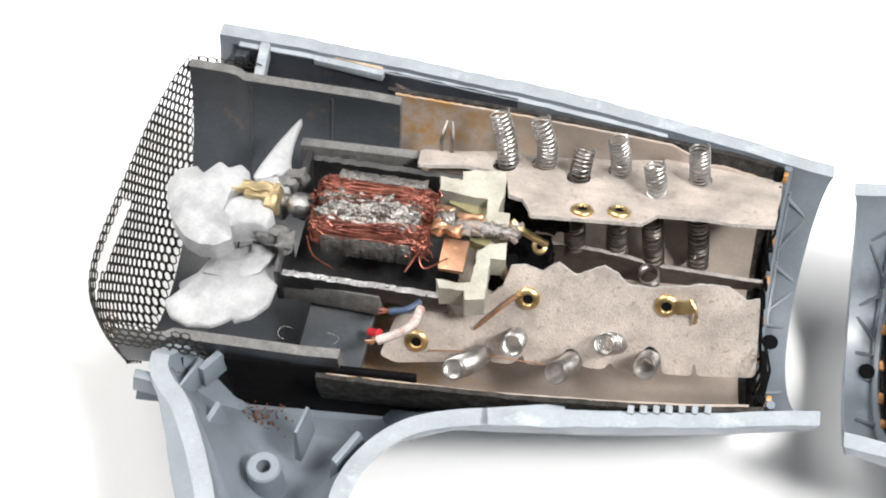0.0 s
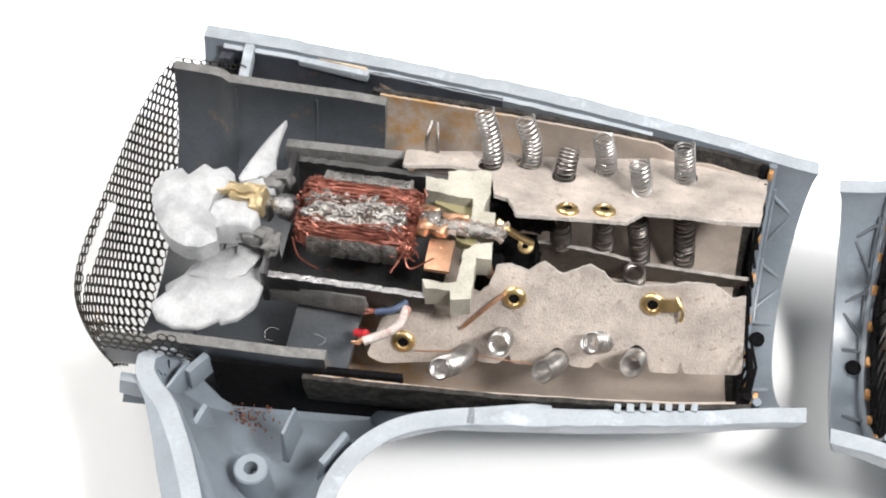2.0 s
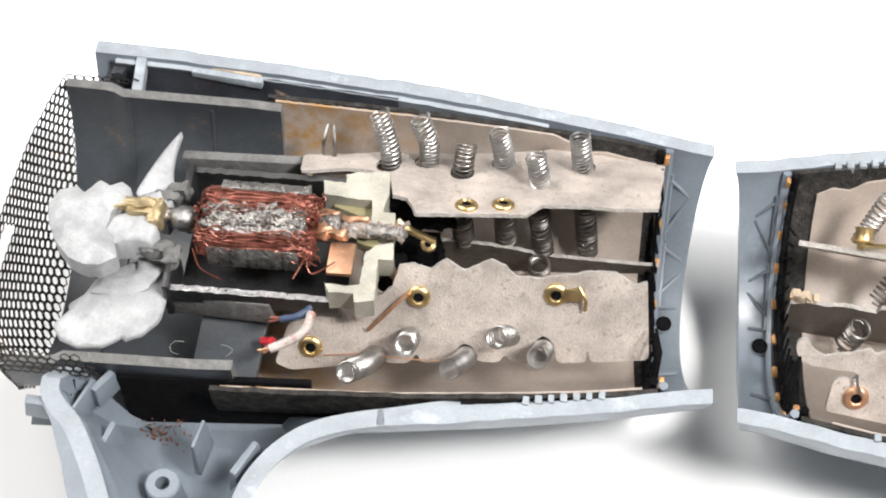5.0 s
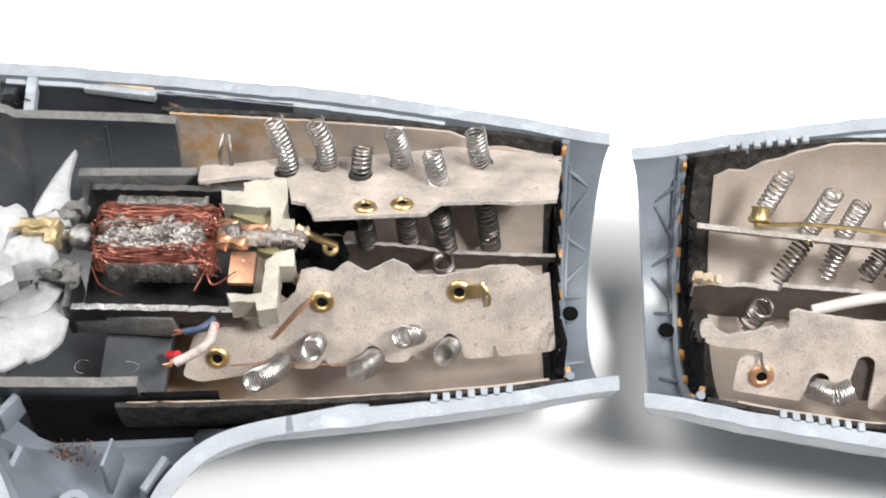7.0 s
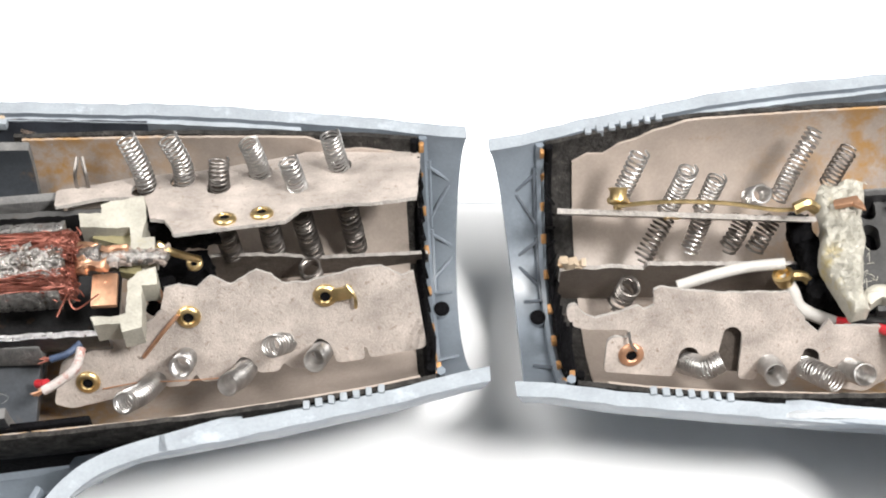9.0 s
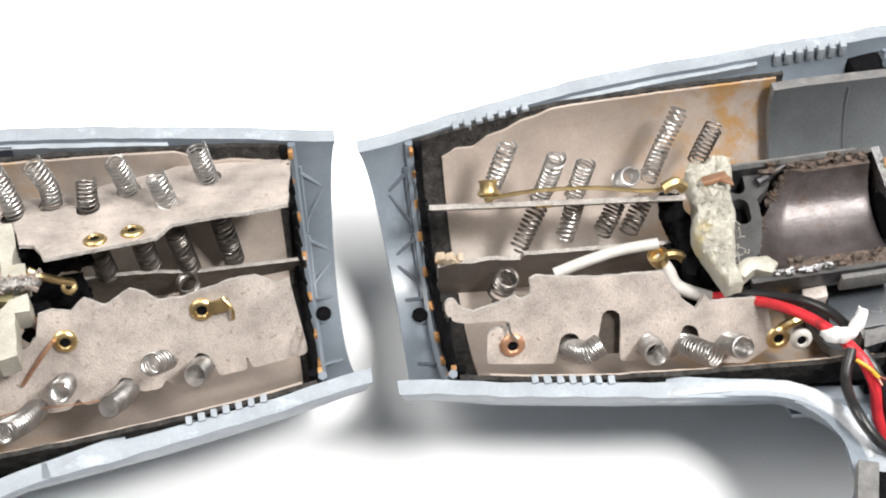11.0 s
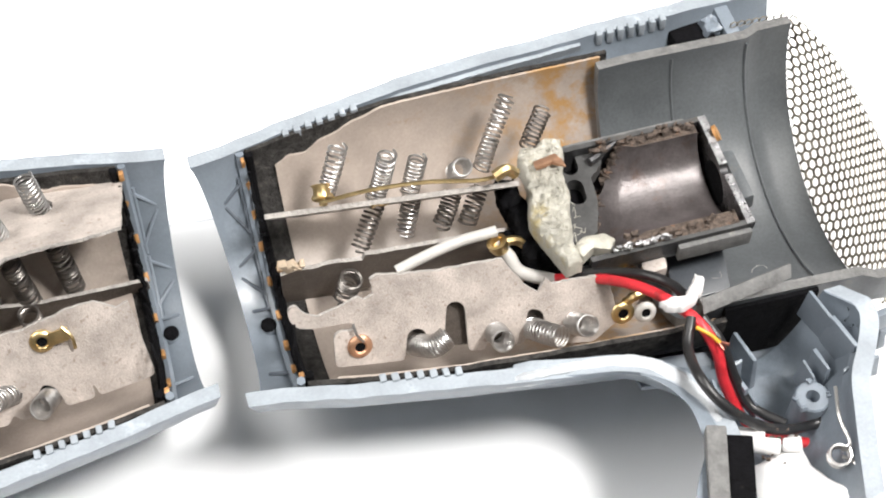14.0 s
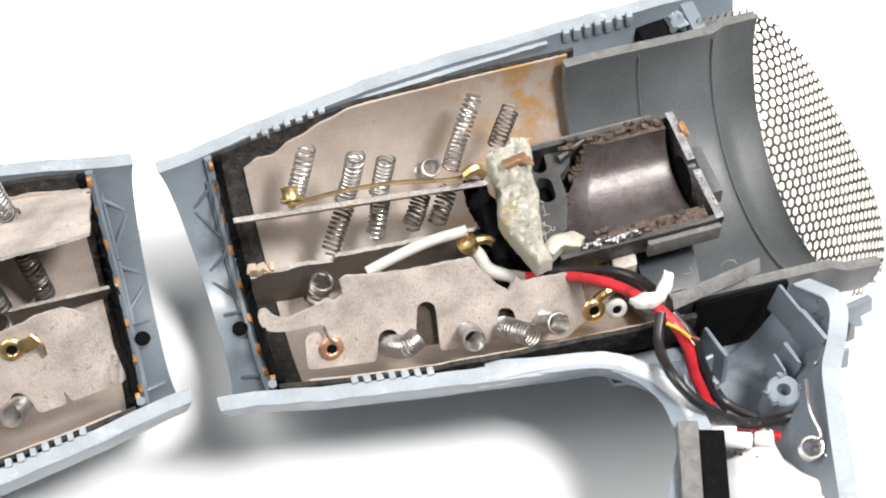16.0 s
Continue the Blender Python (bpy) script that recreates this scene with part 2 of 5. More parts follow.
def ragged(poly, step=0.8, amp=0.25, seed=1, parts=None):
    """The outline with its edges broken up; parts: numbers of the edges that are torn."""
    rnd, out = random.Random(seed), []
    for i, a in enumerate(poly):
        b = poly[(i + 1) % len(poly)]
        z = Vector(poly[i - 1])
        a, b = Vector(a), Vector(b)
        if parts is not None and i not in parts and (i - 1) % len(poly) not in parts:
            p, q = a.lerp(z, min(0.45, 0.9 / max((a - z).length, 0.1))), a.lerp(b, min(0.45, 0.9 / max((b - a).length, 0.1)))
            out += [p.lerp(a, t).lerp(a.lerp(q, t), t) for t in (0, 0.33, 0.67, 1)]
        else:
            out.append(a)
        if parts is not None and i not in parts:
            continue
        k = max(1, int((b - a).length / step))
        nrm = Vector((-(b - a).y, (b - a).x)).normalized() if (b - a).length > 1e-6 else Vector((0, 0))
        for j in range(1, k):
            out.append(a.lerp(b, j / k) + nrm * rnd.uniform(-amp, amp))
    return out


def plate(bm, plane, poly, thick, holes=(), front=0, side=1, sag=None):
    """A flat sheet of an outline with holes, lying in a plane (origin, two directions); its far face is thick away."""
    o, a, b = (Vector(q) for q in plane)
    nrm = a.cross(b).normalized()
    if nrm.z < 0:
        nrm = -nrm
    edges = []
    for loop in (poly, *holes):
        vs = [bm.verts.new(o + a * p[0] + b * p[1] + nrm * (sag(p[0], p[1]) if sag else 0)) for p in loop]
        edges += [bm.edges.new((vs[i], vs[(i + 1) % len(vs)])) for i in range(len(vs))]
    made = bmesh.ops.triangle_fill(bm, use_beauty=True, use_dissolve=False, edges=edges, normal=nrm)
    faces = [g for g in made["geom"] if isinstance(g, bmesh.types.BMFace)]
    for fc in faces:
        fc.material_index = front
    ext = bmesh.ops.extrude_face_region(bm, geom=faces)
    bmesh.ops.translate(bm, vec=-nrm * thick, verts=[g for g in ext["geom"] if isinstance(g, bmesh.types.BMVert)])
    top = set(g for g in ext["geom"] if isinstance(g, bmesh.types.BMFace))
    keep = set(faces) | top
    for fc in bm.faces:
        if fc not in keep and fc.material_index == 0 and any(e for e in fc.edges if e in edges):
            fc.material_index = side
    for fc in top:
        if fc.is_valid:
            fc.material_index = front


def slot(cx, cy, w, h, n=8):
    """A round-ended hole in a sheet."""
    r = w / 2
    pts = [(cx + r * math.cos(a), cy + h / 2 - r + r * math.sin(a)) for a in [math.pi * k / n for k in range(n + 1)]]
    return pts + [(cx + r * math.cos(a), cy - h / 2 + r + r * math.sin(a)) for a in [math.pi + math.pi * k / n for k in range(n + 1)]]


def lathe(bm, prof, origin, axis, n=20, mat=0, arc=(0, 2 * math.pi), side=None):
    """A profile of (radius, height) turned about an axis."""
    o, ax = Vector(origin), Vector(axis).normalized()
    s = (Vector(side) - ax * Vector(side).dot(ax)).normalized() if side else ax.orthogonal().normalized()
    u = ax.cross(s)
    full = abs(arc[1] - arc[0]) > 6.28
    m = n if full else n + 1
    rows = [[bm.verts.new(o + ax * h + (s * math.cos(a) + u * math.sin(a)) * max(r, 1e-4)) for a in [arc[0] + (arc[1] - arc[0]) * k / n for k in range(m)]] for r, h in prof]
    for a, b in zip(rows, rows[1:]):
        for k in range(n):
            bm.faces.new((a[k], a[(k + 1) % m], b[(k + 1) % m], b[k])).material_index = mat


def block(bm, centre, x, y, z, size, bevel=0.0, mat=0, rough=0.0, seed=0):
    """A box of a size along three directions, its edges broken; rough: how far its corners stray."""
    rnd = random.Random(seed)
    x, y, z = Vector(x).normalized(), Vector(y).normalized(), Vector(z).normalized()
    vs = {}
    for i in (-1, 1):
        for j in (-1, 1):
            for k in (-1, 1):
                jit = Vector([rnd.uniform(-rough, rough) for _ in range(3)])
                vs[i, j, k] = bm.verts.new(Vector(centre) + x * i * size[0] / 2 + y * j * size[1] / 2 + z * k * size[2] / 2 + jit)
    fs = []
    for q in ([(-1, -1, -1), (-1, 1, -1), (1, 1, -1), (1, -1, -1)], [(-1, -1, 1), (1, -1, 1), (1, 1, 1), (-1, 1, 1)],
              [(-1, -1, -1), (1, -1, -1), (1, -1, 1), (-1, -1, 1)], [(-1, 1, -1), (-1, 1, 1), (1, 1, 1), (1, 1, -1)],
              [(-1, -1, -1), (-1, -1, 1), (-1, 1, 1), (-1, 1, -1)], [(1, -1, -1), (1, 1, -1), (1, 1, 1), (1, -1, 1)]):
        fc = bm.faces.new([vs[p] for p in q])
        fc.material_index = mat
        fs.append(fc)
    if bevel:
        bmesh.ops.bevel(bm, geom=list({e for fc in fs for e in fc.edges}), offset=bevel, segments=2, affect="EDGES", profile=0.6)


def chunk(bm, centre, x, y, z, size, bevel=0.3, mat=0, rough=0.3, seed=0, freq=0.55):
    """A broken lump: a box cut finer and pushed about."""
    part_bm = bmesh.new()
    block(part_bm, centre, x, y, z, size, 0, mat, rough * 0.5, seed)
    bmesh.ops.subdivide_edges(part_bm, edges=part_bm.edges[:], cuts=7, use_grid_fill=True)
    off = Vector((seed * 7.3, seed * 3.1, 0))
    c = Vector(centre)
    lim = min(size)
    for v in part_bm.verts:
        d = noise.noise_vector(v.co * freq + off) * rough * 1.6 + noise.noise_vector(v.co * freq * 3.1 + off) * rough * 0.55
        away = (v.co - c)
        loc = [abs(away.dot(Vector(q).normalized())) / (w / 2) for q, w in zip((x, y, z), size)]
        round_off = max(0, sorted(loc)[1] - 0.7) * 0.9
        v.co += d - away.normalized() * round_off * bevel * 2.0
        v.co += Vector((0, 0, 0))
    vs = {}
    for v in part_bm.verts:
        vs[v] = bm.verts.new(v.co)
    for fc in part_bm.faces:
        bm.faces.new([vs[v] for v in fc.verts]).material_index = mat
    part_bm.free()


def wall(bm, outer, inner, faces=(0, 0, 1), noise_amp=0.0):
    """A thick sheet between two grids of points; faces: materials of outside, inside and edges."""
    ns, na = len(outer), len(outer[0])
    A = [[bm.verts.new(p) for p in row] for row in outer]
    B = [[bm.verts.new(p) for p in row] for row in inner]
    for i in range(ns - 1):
        for j in range(na - 1):
            bm.faces.new((A[i][j], A[i + 1][j], A[i + 1][j + 1], A[i][j + 1])).material_index = faces[0]
            bm.faces.new((B[i][j], B[i][j + 1], B[i + 1][j + 1], B[i + 1][j])).material_index = faces[1]
    for i in range(ns - 1):
        for j in (0, na - 1):
            bm.faces.new((A[i][j], B[i][j], B[i + 1][j], A[i + 1][j])).material_index = faces[2]
    for j in range(na - 1):
        for i in (0, ns - 1):
            bm.faces.new((A[i][j], A[i][j + 1], B[i][j + 1], B[i][j])).material_index = faces[2]


def mound(bm, plane, poly, step, height, edge, depth, seed=0, rough=0.3, freq=0.5, mat=0):
    """A torn solid of an outline in a plane: its top swells from the edges over a width, its sides go down by depth."""
    o, a, b = (Vector(q) for q in plane)
    nrm = a.cross(b).normalized()
    if nrm.z < 0:
        nrm = -nrm
    P = np.array(poly, float)
    Q = np.roll(P, -1, 0)
    D = Q - P
    L = (D * D).sum(1)

    def nearest(p):
        t = np.clip(((p - P) * D).sum(1) / L, 0, 1)
        c = P + D * t[:, None]
        g = np.hypot(*(c - p).T)
        k = int(g.argmin())
        return g[k], c[k]

    def inside(p):
        cross = (P[:, 1] > p[1]) != (Q[:, 1] > p[1])
        xs = P[:, 0] + (p[1] - P[:, 1]) * D[:, 0] / np.where(D[:, 1] == 0, 1e-9, D[:, 1])
        return bool((cross & (p[0] < xs)).sum() % 2)

    lo, hi = P.min(0) - step, P.max(0) + step
    nx, ny = int((hi[0] - lo[0]) / step) + 1, int((hi[1] - lo[1]) / step) + 1
    made = {}

    def vert(i, j):
        if (i, j) not in made:
            p = lo + np.array((i, j)) * step
            g, c = nearest(p)
            if not inside(p) or g < 0.45 * step:
                p, g = c, 0.0
            t = min(g / edge, 1)
            n3 = Vector((p[0] * freq + seed * 7.1, p[1] * freq, seed))
            z = height * (1 - (1 - t) ** 2) + rough * (noise.noise(n3) + 0.45 * noise.noise(n3 * 2.7)) * (0.35 + 0.65 * t)
            made[i, j] = bm.verts.new(o + a * p[0] + b * p[1] + nrm * z)
        return made[i, j]

    fs = []
    for i in range(nx):
        for j in range(ny):
            if inside(lo + np.array((i + 0.5, j + 0.5)) * step):
                fs.append(bm.faces.new((vert(i, j), vert(i + 1, j), vert(i + 1, j + 1), vert(i, j + 1))))
    for fc in fs:
        fc.material_index = mat
    rim = [e for e in {e for fc in fs for e in fc.edges} if len(e.link_faces) == 1]
    for v in {v for e in rim for v in e.verts}:
        d = v.co - o
        m2 = Matrix(((a.dot(a), a.dot(b)), (a.dot(b), b.dot(b)))).inverted() @ Vector((d.dot(a), d.dot(b)))
        g, c = nearest(np.array((m2[0], m2[1])))
        v.co = o + a * c[0] + b * c[1] + nrm * (0.35 * rough * noise.noise(Vector((c[0] * freq + seed * 7.1, c[1] * freq, seed))))
    low = {}
    for e in rim:
        for v in e.verts:
            if v not in low:
                low[v] = bm.verts.new(v.co - nrm * depth)
    for e in rim:
        p, q = e.verts
        bm.faces.new((p, q, low[q], low[p])).material_index = mat


def steps(a, b, n):
    return [a + (b - a) * k / n for k in range(n + 1)]


def table(xs, ys):
    return lambda x: float(np.interp(x, xs, ys))


class Half:
    """The frame of one half: u runs from the outlet to the fan, v across, w up."""

    def __init__(self, x, y, degrees, way, drop=0.0):
        a = radians(degrees)
        self.o = Vector((x, y, 0))
        self.u = Vector((math.cos(a), math.sin(a), 0)) * way
        self.v = Vector((-math.sin(a), math.cos(a), 0))
        self.drop = drop

    def __call__(self, u, v, w):
        return self.o + self.u * u + self.v * v + Vector((0, 0, w - self.drop * max(0, u - 40) / 80))

    def ring(self, u, phi, r, squash=1.0, mid=0.0, top=CUT, lean=1.0):
        """A point of a half ring; lean above 1 draws the walls in below the sawn edge."""
        s = math.sin(phi)
        return self(u, mid + r * math.cos(phi), top - r * squash * math.copysign(abs(s) ** lean, s))


LEFT = Half(0.0, 5.0, 4.0, -1)
RIGHT = Half(5.3, 2.2, 4.3, 1, drop=4.0)

# ---- the table, the glowing pad and the studio ----
bm = bmesh.new()
block(bm, (0, 0, -10), (1, 0, 0), (0, 1, 0), (0, 0, 1), (2400, 1600, 20), 1.0)
tagged(part("ground", bm, PAPER), "matt white paper sheet on the studio table", "table", kind="structure")
bm = bmesh.new()
block(bm, (0, 437.5 + 2, 1.0), (1, 0.0, 0), (0, 1, 0), (0, 0, 1), (1600, 800, 2), 0.6)
tagged(part("backdrop", bm, pad), "evenly glowing white light pad behind the halves", "light pad", kind="structure")

# ---- outer shells with their handles ----
R_SHELL = table([0, 4, 10, 15, 35, 55, 80, 100, 118], [24.6, 25.2, 26.4, 27.6, 31.0, 33.6, 36.2, 37.6, 38.4])


def rim_radius(u, phi):
    """Radius of the shell's outside; the lower sawn edge stands farther out than the upper one."""
    return R_SHELL(u) + 1.5 + 0.8 * (1 - math.cos(phi)) / 2


def barrel(half, parent, lip):
    us = steps(lip, 116, 58)
    end = table([0, 55, 72, 118], [math.pi, math.pi, 2.45, 2.45])
    out, inn = [], []
    for i, u in enumerate(us):
        phis = [end(u) * k / 40 for k in range(41)]
        t = 2.7
        wob = 0.07 * math.sin(u * 0.9) + 0.05 * math.sin(u * 2.3) + (0.35 if 38 < u < 62 or u > 96 else 0.0)
        hollow = max(0, 1 - u / 8.0)
        out.append([half.ring(u + 3.2 * hollow * math.sin(p), p, rim_radius(u, p) + (wob if abs(math.cos(p)) > 0.97 else 0), 0.97, lean=1.5) for p in phis])
        inn.append([half.ring(u + 3.2 * hollow * math.sin(p), p, rim_radius(u, p) - t + wob * 0.5, 0.97, lean=1.5) for p in phis])
    bm = bmesh.new()
    wall(bm, out, inn)
    for fc in bm.faces:
        if fc.material_index == 1 and fc.calc_center_median().z < CUT - 4 and (fc.calc_center_median() - half.o).length > 20:
            fc.material_index = 0
    return part("barrel_wall", bm, [SHELL, SAWN], parent, "grey-blue plastic half barrel with a pale sawn edge")


def leak_blocker(half, parent):
    """An added sheet from the barrel's cut-out to the grip's floor; it blocks leaking light."""
    out, inn = [], []
    rise = table([64, 72, 80, 107], [3.0, 2.5, -1.0, -6.5])
    for u in steps(66, 107, 20):
        p = half.ring(u, 2.43, rim_radius(u, 2.43) - 1.2, 0.97, lean=1.5)
        out.append([p - half.v * 5.5 * f + Vector((0, 0, rise(u) * f)) for f in steps(0, 1, 4)])
        inn.append([q + Vector((0, 0, -1.2)) for q in out[-1]])
    bm = bmesh.new()
    wall(bm, out, inn, (0, 0, 0))
    part("leak_blocker", bm, SHELL, parent)


def lip(half, parent, side, u0, u1):
    """A lower step inside the sawn edge."""
    phi = 0.0 if side > 0 else math.pi
    bm = bmesh.new()
    out, inn = [], []
    for u in steps(u0, u1, 40):
        r = rim_radius(u, phi) - 2.7
        jag = 0.15 * noise.noise(Vector((u * 0.6, side, 4)))
        out.append([half(u, side * (r + 0.3), CUT - 0.9 + jag), half(u, side * (r + 0.3), CUT - 3.2)])
        inn.append([half(u, side * (r - 0.9 + jag), CUT - 1.1 + jag), half(u, side * (r - 0.7), CUT - 3.2)])
    wall(bm, out, inn, (0, 0, 0))
    part("edge_step", bm, SAWN, parent, "lower step inside the sawn edge")


def handle(parent, left, right, depth):
    """The hollow grip, spanned between its two sawn edges; it deepens with the distance from them."""
    lp, rp = curve([(x, y, 0) for x, y in left], 6), curve([(x, y, 0) for x, y in right], 6)
    dz = table(steps(0, 1, len(depth) - 1), depth)
    edge = np.array([p[:2] for p in lp + rp])
    out, inn = [], []
    for i, (a, b) in enumerate(zip(lp, rp)):
        d = dz(i / (len(lp) - 1))
        dip = 1.6 * max(0, 1 - i / 9)
        row, row2 = [], []
        for k in range(45):
            f = 0.5 - 0.5 * math.cos(math.pi * k / 44)
            p = a.lerp(b, f)
            gap = np.hypot(edge[:, 0] - p.x, edge[:, 1] - p.y)
            j = int(gap.argmin())
            t = min(gap[j] / 14.0, 1)
            if 0 < k < 44 and gap[j] > 0.05:
                way = (p - Vector((*edge[j], 0))).normalized()
            else:
                q, nx = (lp, i) if k == 0 else (rp, i)
                tan = q[min(nx + 1, len(q) - 1)] - q[max(nx - 1, 0)]
                way = Vector((-tan.y, tan.x, 0)).normalized()
                if way.dot(b - a if k == 0 else a - b) < 0:
                    way = -way
            z = CUT - dip - d * (1 - (1 - t) ** 2)
            row.append(Vector((p.x, p.y, z)) + way * dip)
            row2.append(Vector((p.x, p.y, z + 2.3 * t)) + way * (dip + 3.1 * (1 - t)))
        out.append(row)
        inn.append(row2)
    bm = bmesh.new()
    wall(bm, out, inn)
    for fc in bm.faces:
        if fc.material_index == 1 and fc.calc_center_median().z < CUT - 4:
            fc.material_index = 0
    return part("handle", bm, [SHELL, SAWN], parent, "hollow grey-blue plastic grip with a pale sawn edge")


shell_l = thing("hair_dryer_shell", (-60, 2, 0), "sawn-open grey-blue hair dryer shell lying on white paper", "hair dryer", "hair dryer halves")
barrel(LEFT, shell_l, 0.0)
handle(shell_l, [(-106.5, -31), (-107, -33.5), (-107, -36), (-106.2, -38.4), (-104, -41), (-101, -43.5), (-98, -47.5), (-94.5, -53), (-90, -62), (-83, -82)],
       [(-37.7, -31.4), (-45.6, -33.4), (-54, -35.8), (-60, -38.4), (-63.6, -41.4), (-66.2, -45.2), (-67.8, -49.4), (-68, -54), (-65.4, -62), (-60, -82)],
       [20, 20, 19.5, 19, 18.5, 17.5, 16.5, 15.5, 14.5, 13])
shell_r = thing("hair_dryer_shell", (60, 6, 0), "sawn-open grey-blue hair dryer shell with switch grip on white paper", "hair dryer", "hair dryer halves")
barrel(RIGHT, shell_r, -1.3)
handle(shell_r, [(49.6, -28.8), (57.6, -29.6), (66, -30.3), (71, -31.9), (75.2, -34.9), (78, -39.0), (79.4, -44), (79, -48.5), (75, -57), (68, -82)],
       [(110.0, -20.5), (111, -23.5), (112, -26.5), (111.8, -29.5), (110.6, -32.5), (108.8, -36), (106.6, -40), (105.0, -46), (102.4, -57), (97, -82)],
       [21, 21, 21, 21, 20.5, 20, 19, 18, 16, 14])


lip(LEFT, shell_l, 1, 30, 112)
lip(LEFT, shell_l, -1, 12, 46)
lip(RIGHT, shell_r, 1, 34, 76)
leak_blocker(LEFT, shell_l)
leak_blocker(RIGHT, shell_r)


def ribs(parent, half, u0, pitch, count, v, way, h):
    """A row of small grip teeth standing inside the sawn edge."""
    for k in range(count):
        bm = bmesh.new()
        u = u0 + pitch * k
        block(bm, half(u, v(u), CUT - h / 2 + 0.5), half.u, half.v, (0, 0, 1), (pitch * 0.55, 1.5, h), 0.25, seed=k, rough=0.1)
        part("grip_tooth", bm, SAWN, parent)


ribs(shell_l, LEFT, 18.0, 2.05, 7, lambda u: -R_SHELL(u) + 0.8, 1, 3)
ribs(shell_r, RIGHT, 21.0, 2.05, 7, lambda u: -R_SHELL(u) + 0.8, 1, 3)
ribs(shell_r, RIGHT, 17.0, 2.2, 7, lambda u: R_SHELL(u) - 1.6, 1, 3)
ribs(shell_r, RIGHT, 80.0, 2.2, 7, lambda u: R_SHELL(u) - 1.5, 1, 3)


def boss(parent, x, y, z, h, r=3.0, ragged_top=False):
    bm = bmesh.new()
    lathe(bm, [(r * 1.12, 0), (r, h * 0.7), (r, h - 0.3), (r - 0.3, h), (1.2, h), (1.0, h - 3), (0.0, h - 3.2)], (x, y, z), (0, 0, 1), 20)
    if ragged_top:
        for k in range(7):
            a = k * 0.9 + 0.7 * math.sin(k * 2.3)
            q = 0.35 + 0.3 * abs(math.sin(k * 1.7))
            chunk(bm, (x + r * 0.95 * math.cos(a), y + r * 0.95 * math.sin(a), z + h), (1, 0.4, 0), (-0.4, 1, 0), (0, 0, 1), (q * 1.8, q, q * 1.4), 0.1, rough=0.3, seed=k)
    return part("screw_boss", bm, SHELL, parent, "hollow plastic screw post")


def fin(parent, p, along, size, seed=0):
    """A thin moulded rib, narrower towards its top."""
    bm = bmesh.new()
    x = Vector(along).normalized()
    y = x.cross(Vector((0, 0, 1)))
    block(bm, p, x, y, (0, 0, 1), (size[0], size[1] * 0.8, size[2]), 0, rough=0.2, seed=seed)
    for v in bm.verts:
        d = v.co - Vector(p)
        if d.z > 0:
            v.co -= y * d.dot(y) * 0.45 + x * d.dot(x) * 0.18
    bmesh.ops.bevel(bm, geom=bm.edges[:], offset=0.28, segments=2, affect="EDGES", profile=0.6)
    return part("stiffening_fin", bm, SHELL, parent)


def nozzle_inside(parent, half, bar_mat):
    """Bars in place of the grid's cast shadow, and the screw hole, between the outlet and the wire grid."""
    for u0, p0, u1, p1 in ((2.4, 0.55, 6.6, 0.40), (2.4, 0.58, 6.6, 0.85), (2.4, 1.02, 6.6, 0.92), (2.4, 1.10, 6.9, 1.28), (6.7, 0.36, 6.9, 0.88), (6.8, 0.90, 6.9, 1.36), (3.0, 1.36, 6.8, 1.36), (3.0, 2.0, 7.0, 2.05)):
        bm = bmesh.new()
        pts = [half.ring(u0 + (u1 - u0) * f + 3.2 * max(0, 1 - u0 / 8) * 0.5, p0 + (p1 - p0) * f, R_SHELL(5) - 1.35, 0.97, lean=1.5) for f in steps(0, 1, 6)]
        tube(bm, pts, 0.36, 6)
        part("grid_shadow_bar", bm, bar_mat, parent)
    bm = bmesh.new()
    pts = [half.ring(8.0, p, R_SHELL(8) - 1.7, 0.97, lean=1.5) for p in steps(0.05, math.pi - 0.05, 40)]
    tube(bm, pts, 0.8, 6)
    part("nozzle_ring", bm, SHELL, parent)
    o = half.ring(6.2, 1.5, R_SHELL(6.2) - 1.5, 0.97, lean=1.5)
    bm = bmesh.new()
    lathe(bm, [(1.9, -1), (1.5, 0.3), (1.2, 0.4), (1.0, 0.3), (1.0, -0.6), (0, -0.7)], o, (half(6.2, 0, CUT) - o), 20)
    part("screw_hole", bm, SHELL, parent)
    bm = bmesh.new()
    lathe(bm, [(1.5, 0.0), (1.4, 0.8), (0.5, 0.9), (0.0, 0.7)], o, (half(6.2, 0, CUT) - o), 16)
    part("screw_plug", bm, BLACK, parent, "black plug in the screw hole")


nozzle_inside(shell_l, LEFT, SHELL)
nozzle_inside(shell_r, RIGHT, GRIDSHADE)

# ---- inner tubes: fan duct, black sleeve, mica lining ----


def tube_half(name, half, u0, u1, radius, thick, mats, parent, label, mid0=0.0, mid1=0.0, phi0=0.0, phi1=math.pi, top=CUT, squash=0.95, ragged_edge=0.0, n=30, seed=3, torn=None):
    out, inn = [], []
    rnd = random.Random(seed)
    for u in steps(u0, u1, n):
        f = (u - u0) / (u1 - u0)
        r, mid = radius(u), mid0 + (mid1 - mid0) * f
        lean = 1.0 + 0.35 * max(0, 1 - (u - 10) / 40)
        e0 = (torn(u) if torn else phi0) + rnd.uniform(0, ragged_edge)
        e1 = phi1 - rnd.uniform(0, ragged_edge)
        ph = [e0 + (e1 - e0) * k / 44 for k in range(45)]
        out.append([half.ring(u, p, r, squash, mid, top, lean) for p in ph])
        inn.append([half.ring(u, p, r - thick, squash, mid, top, lean) for p in ph])
    bm = bmesh.new()
    wall(bm, out, inn)
    return part(name, bm, mats, parent, label)


def heater_sleeve(half, base, u1, torn, u00, radius, mid):
    t = thing("heater_tube", base, "black fibre sleeve lined with stained grey-brown mica sheet", "heater tube", "heater tubes")
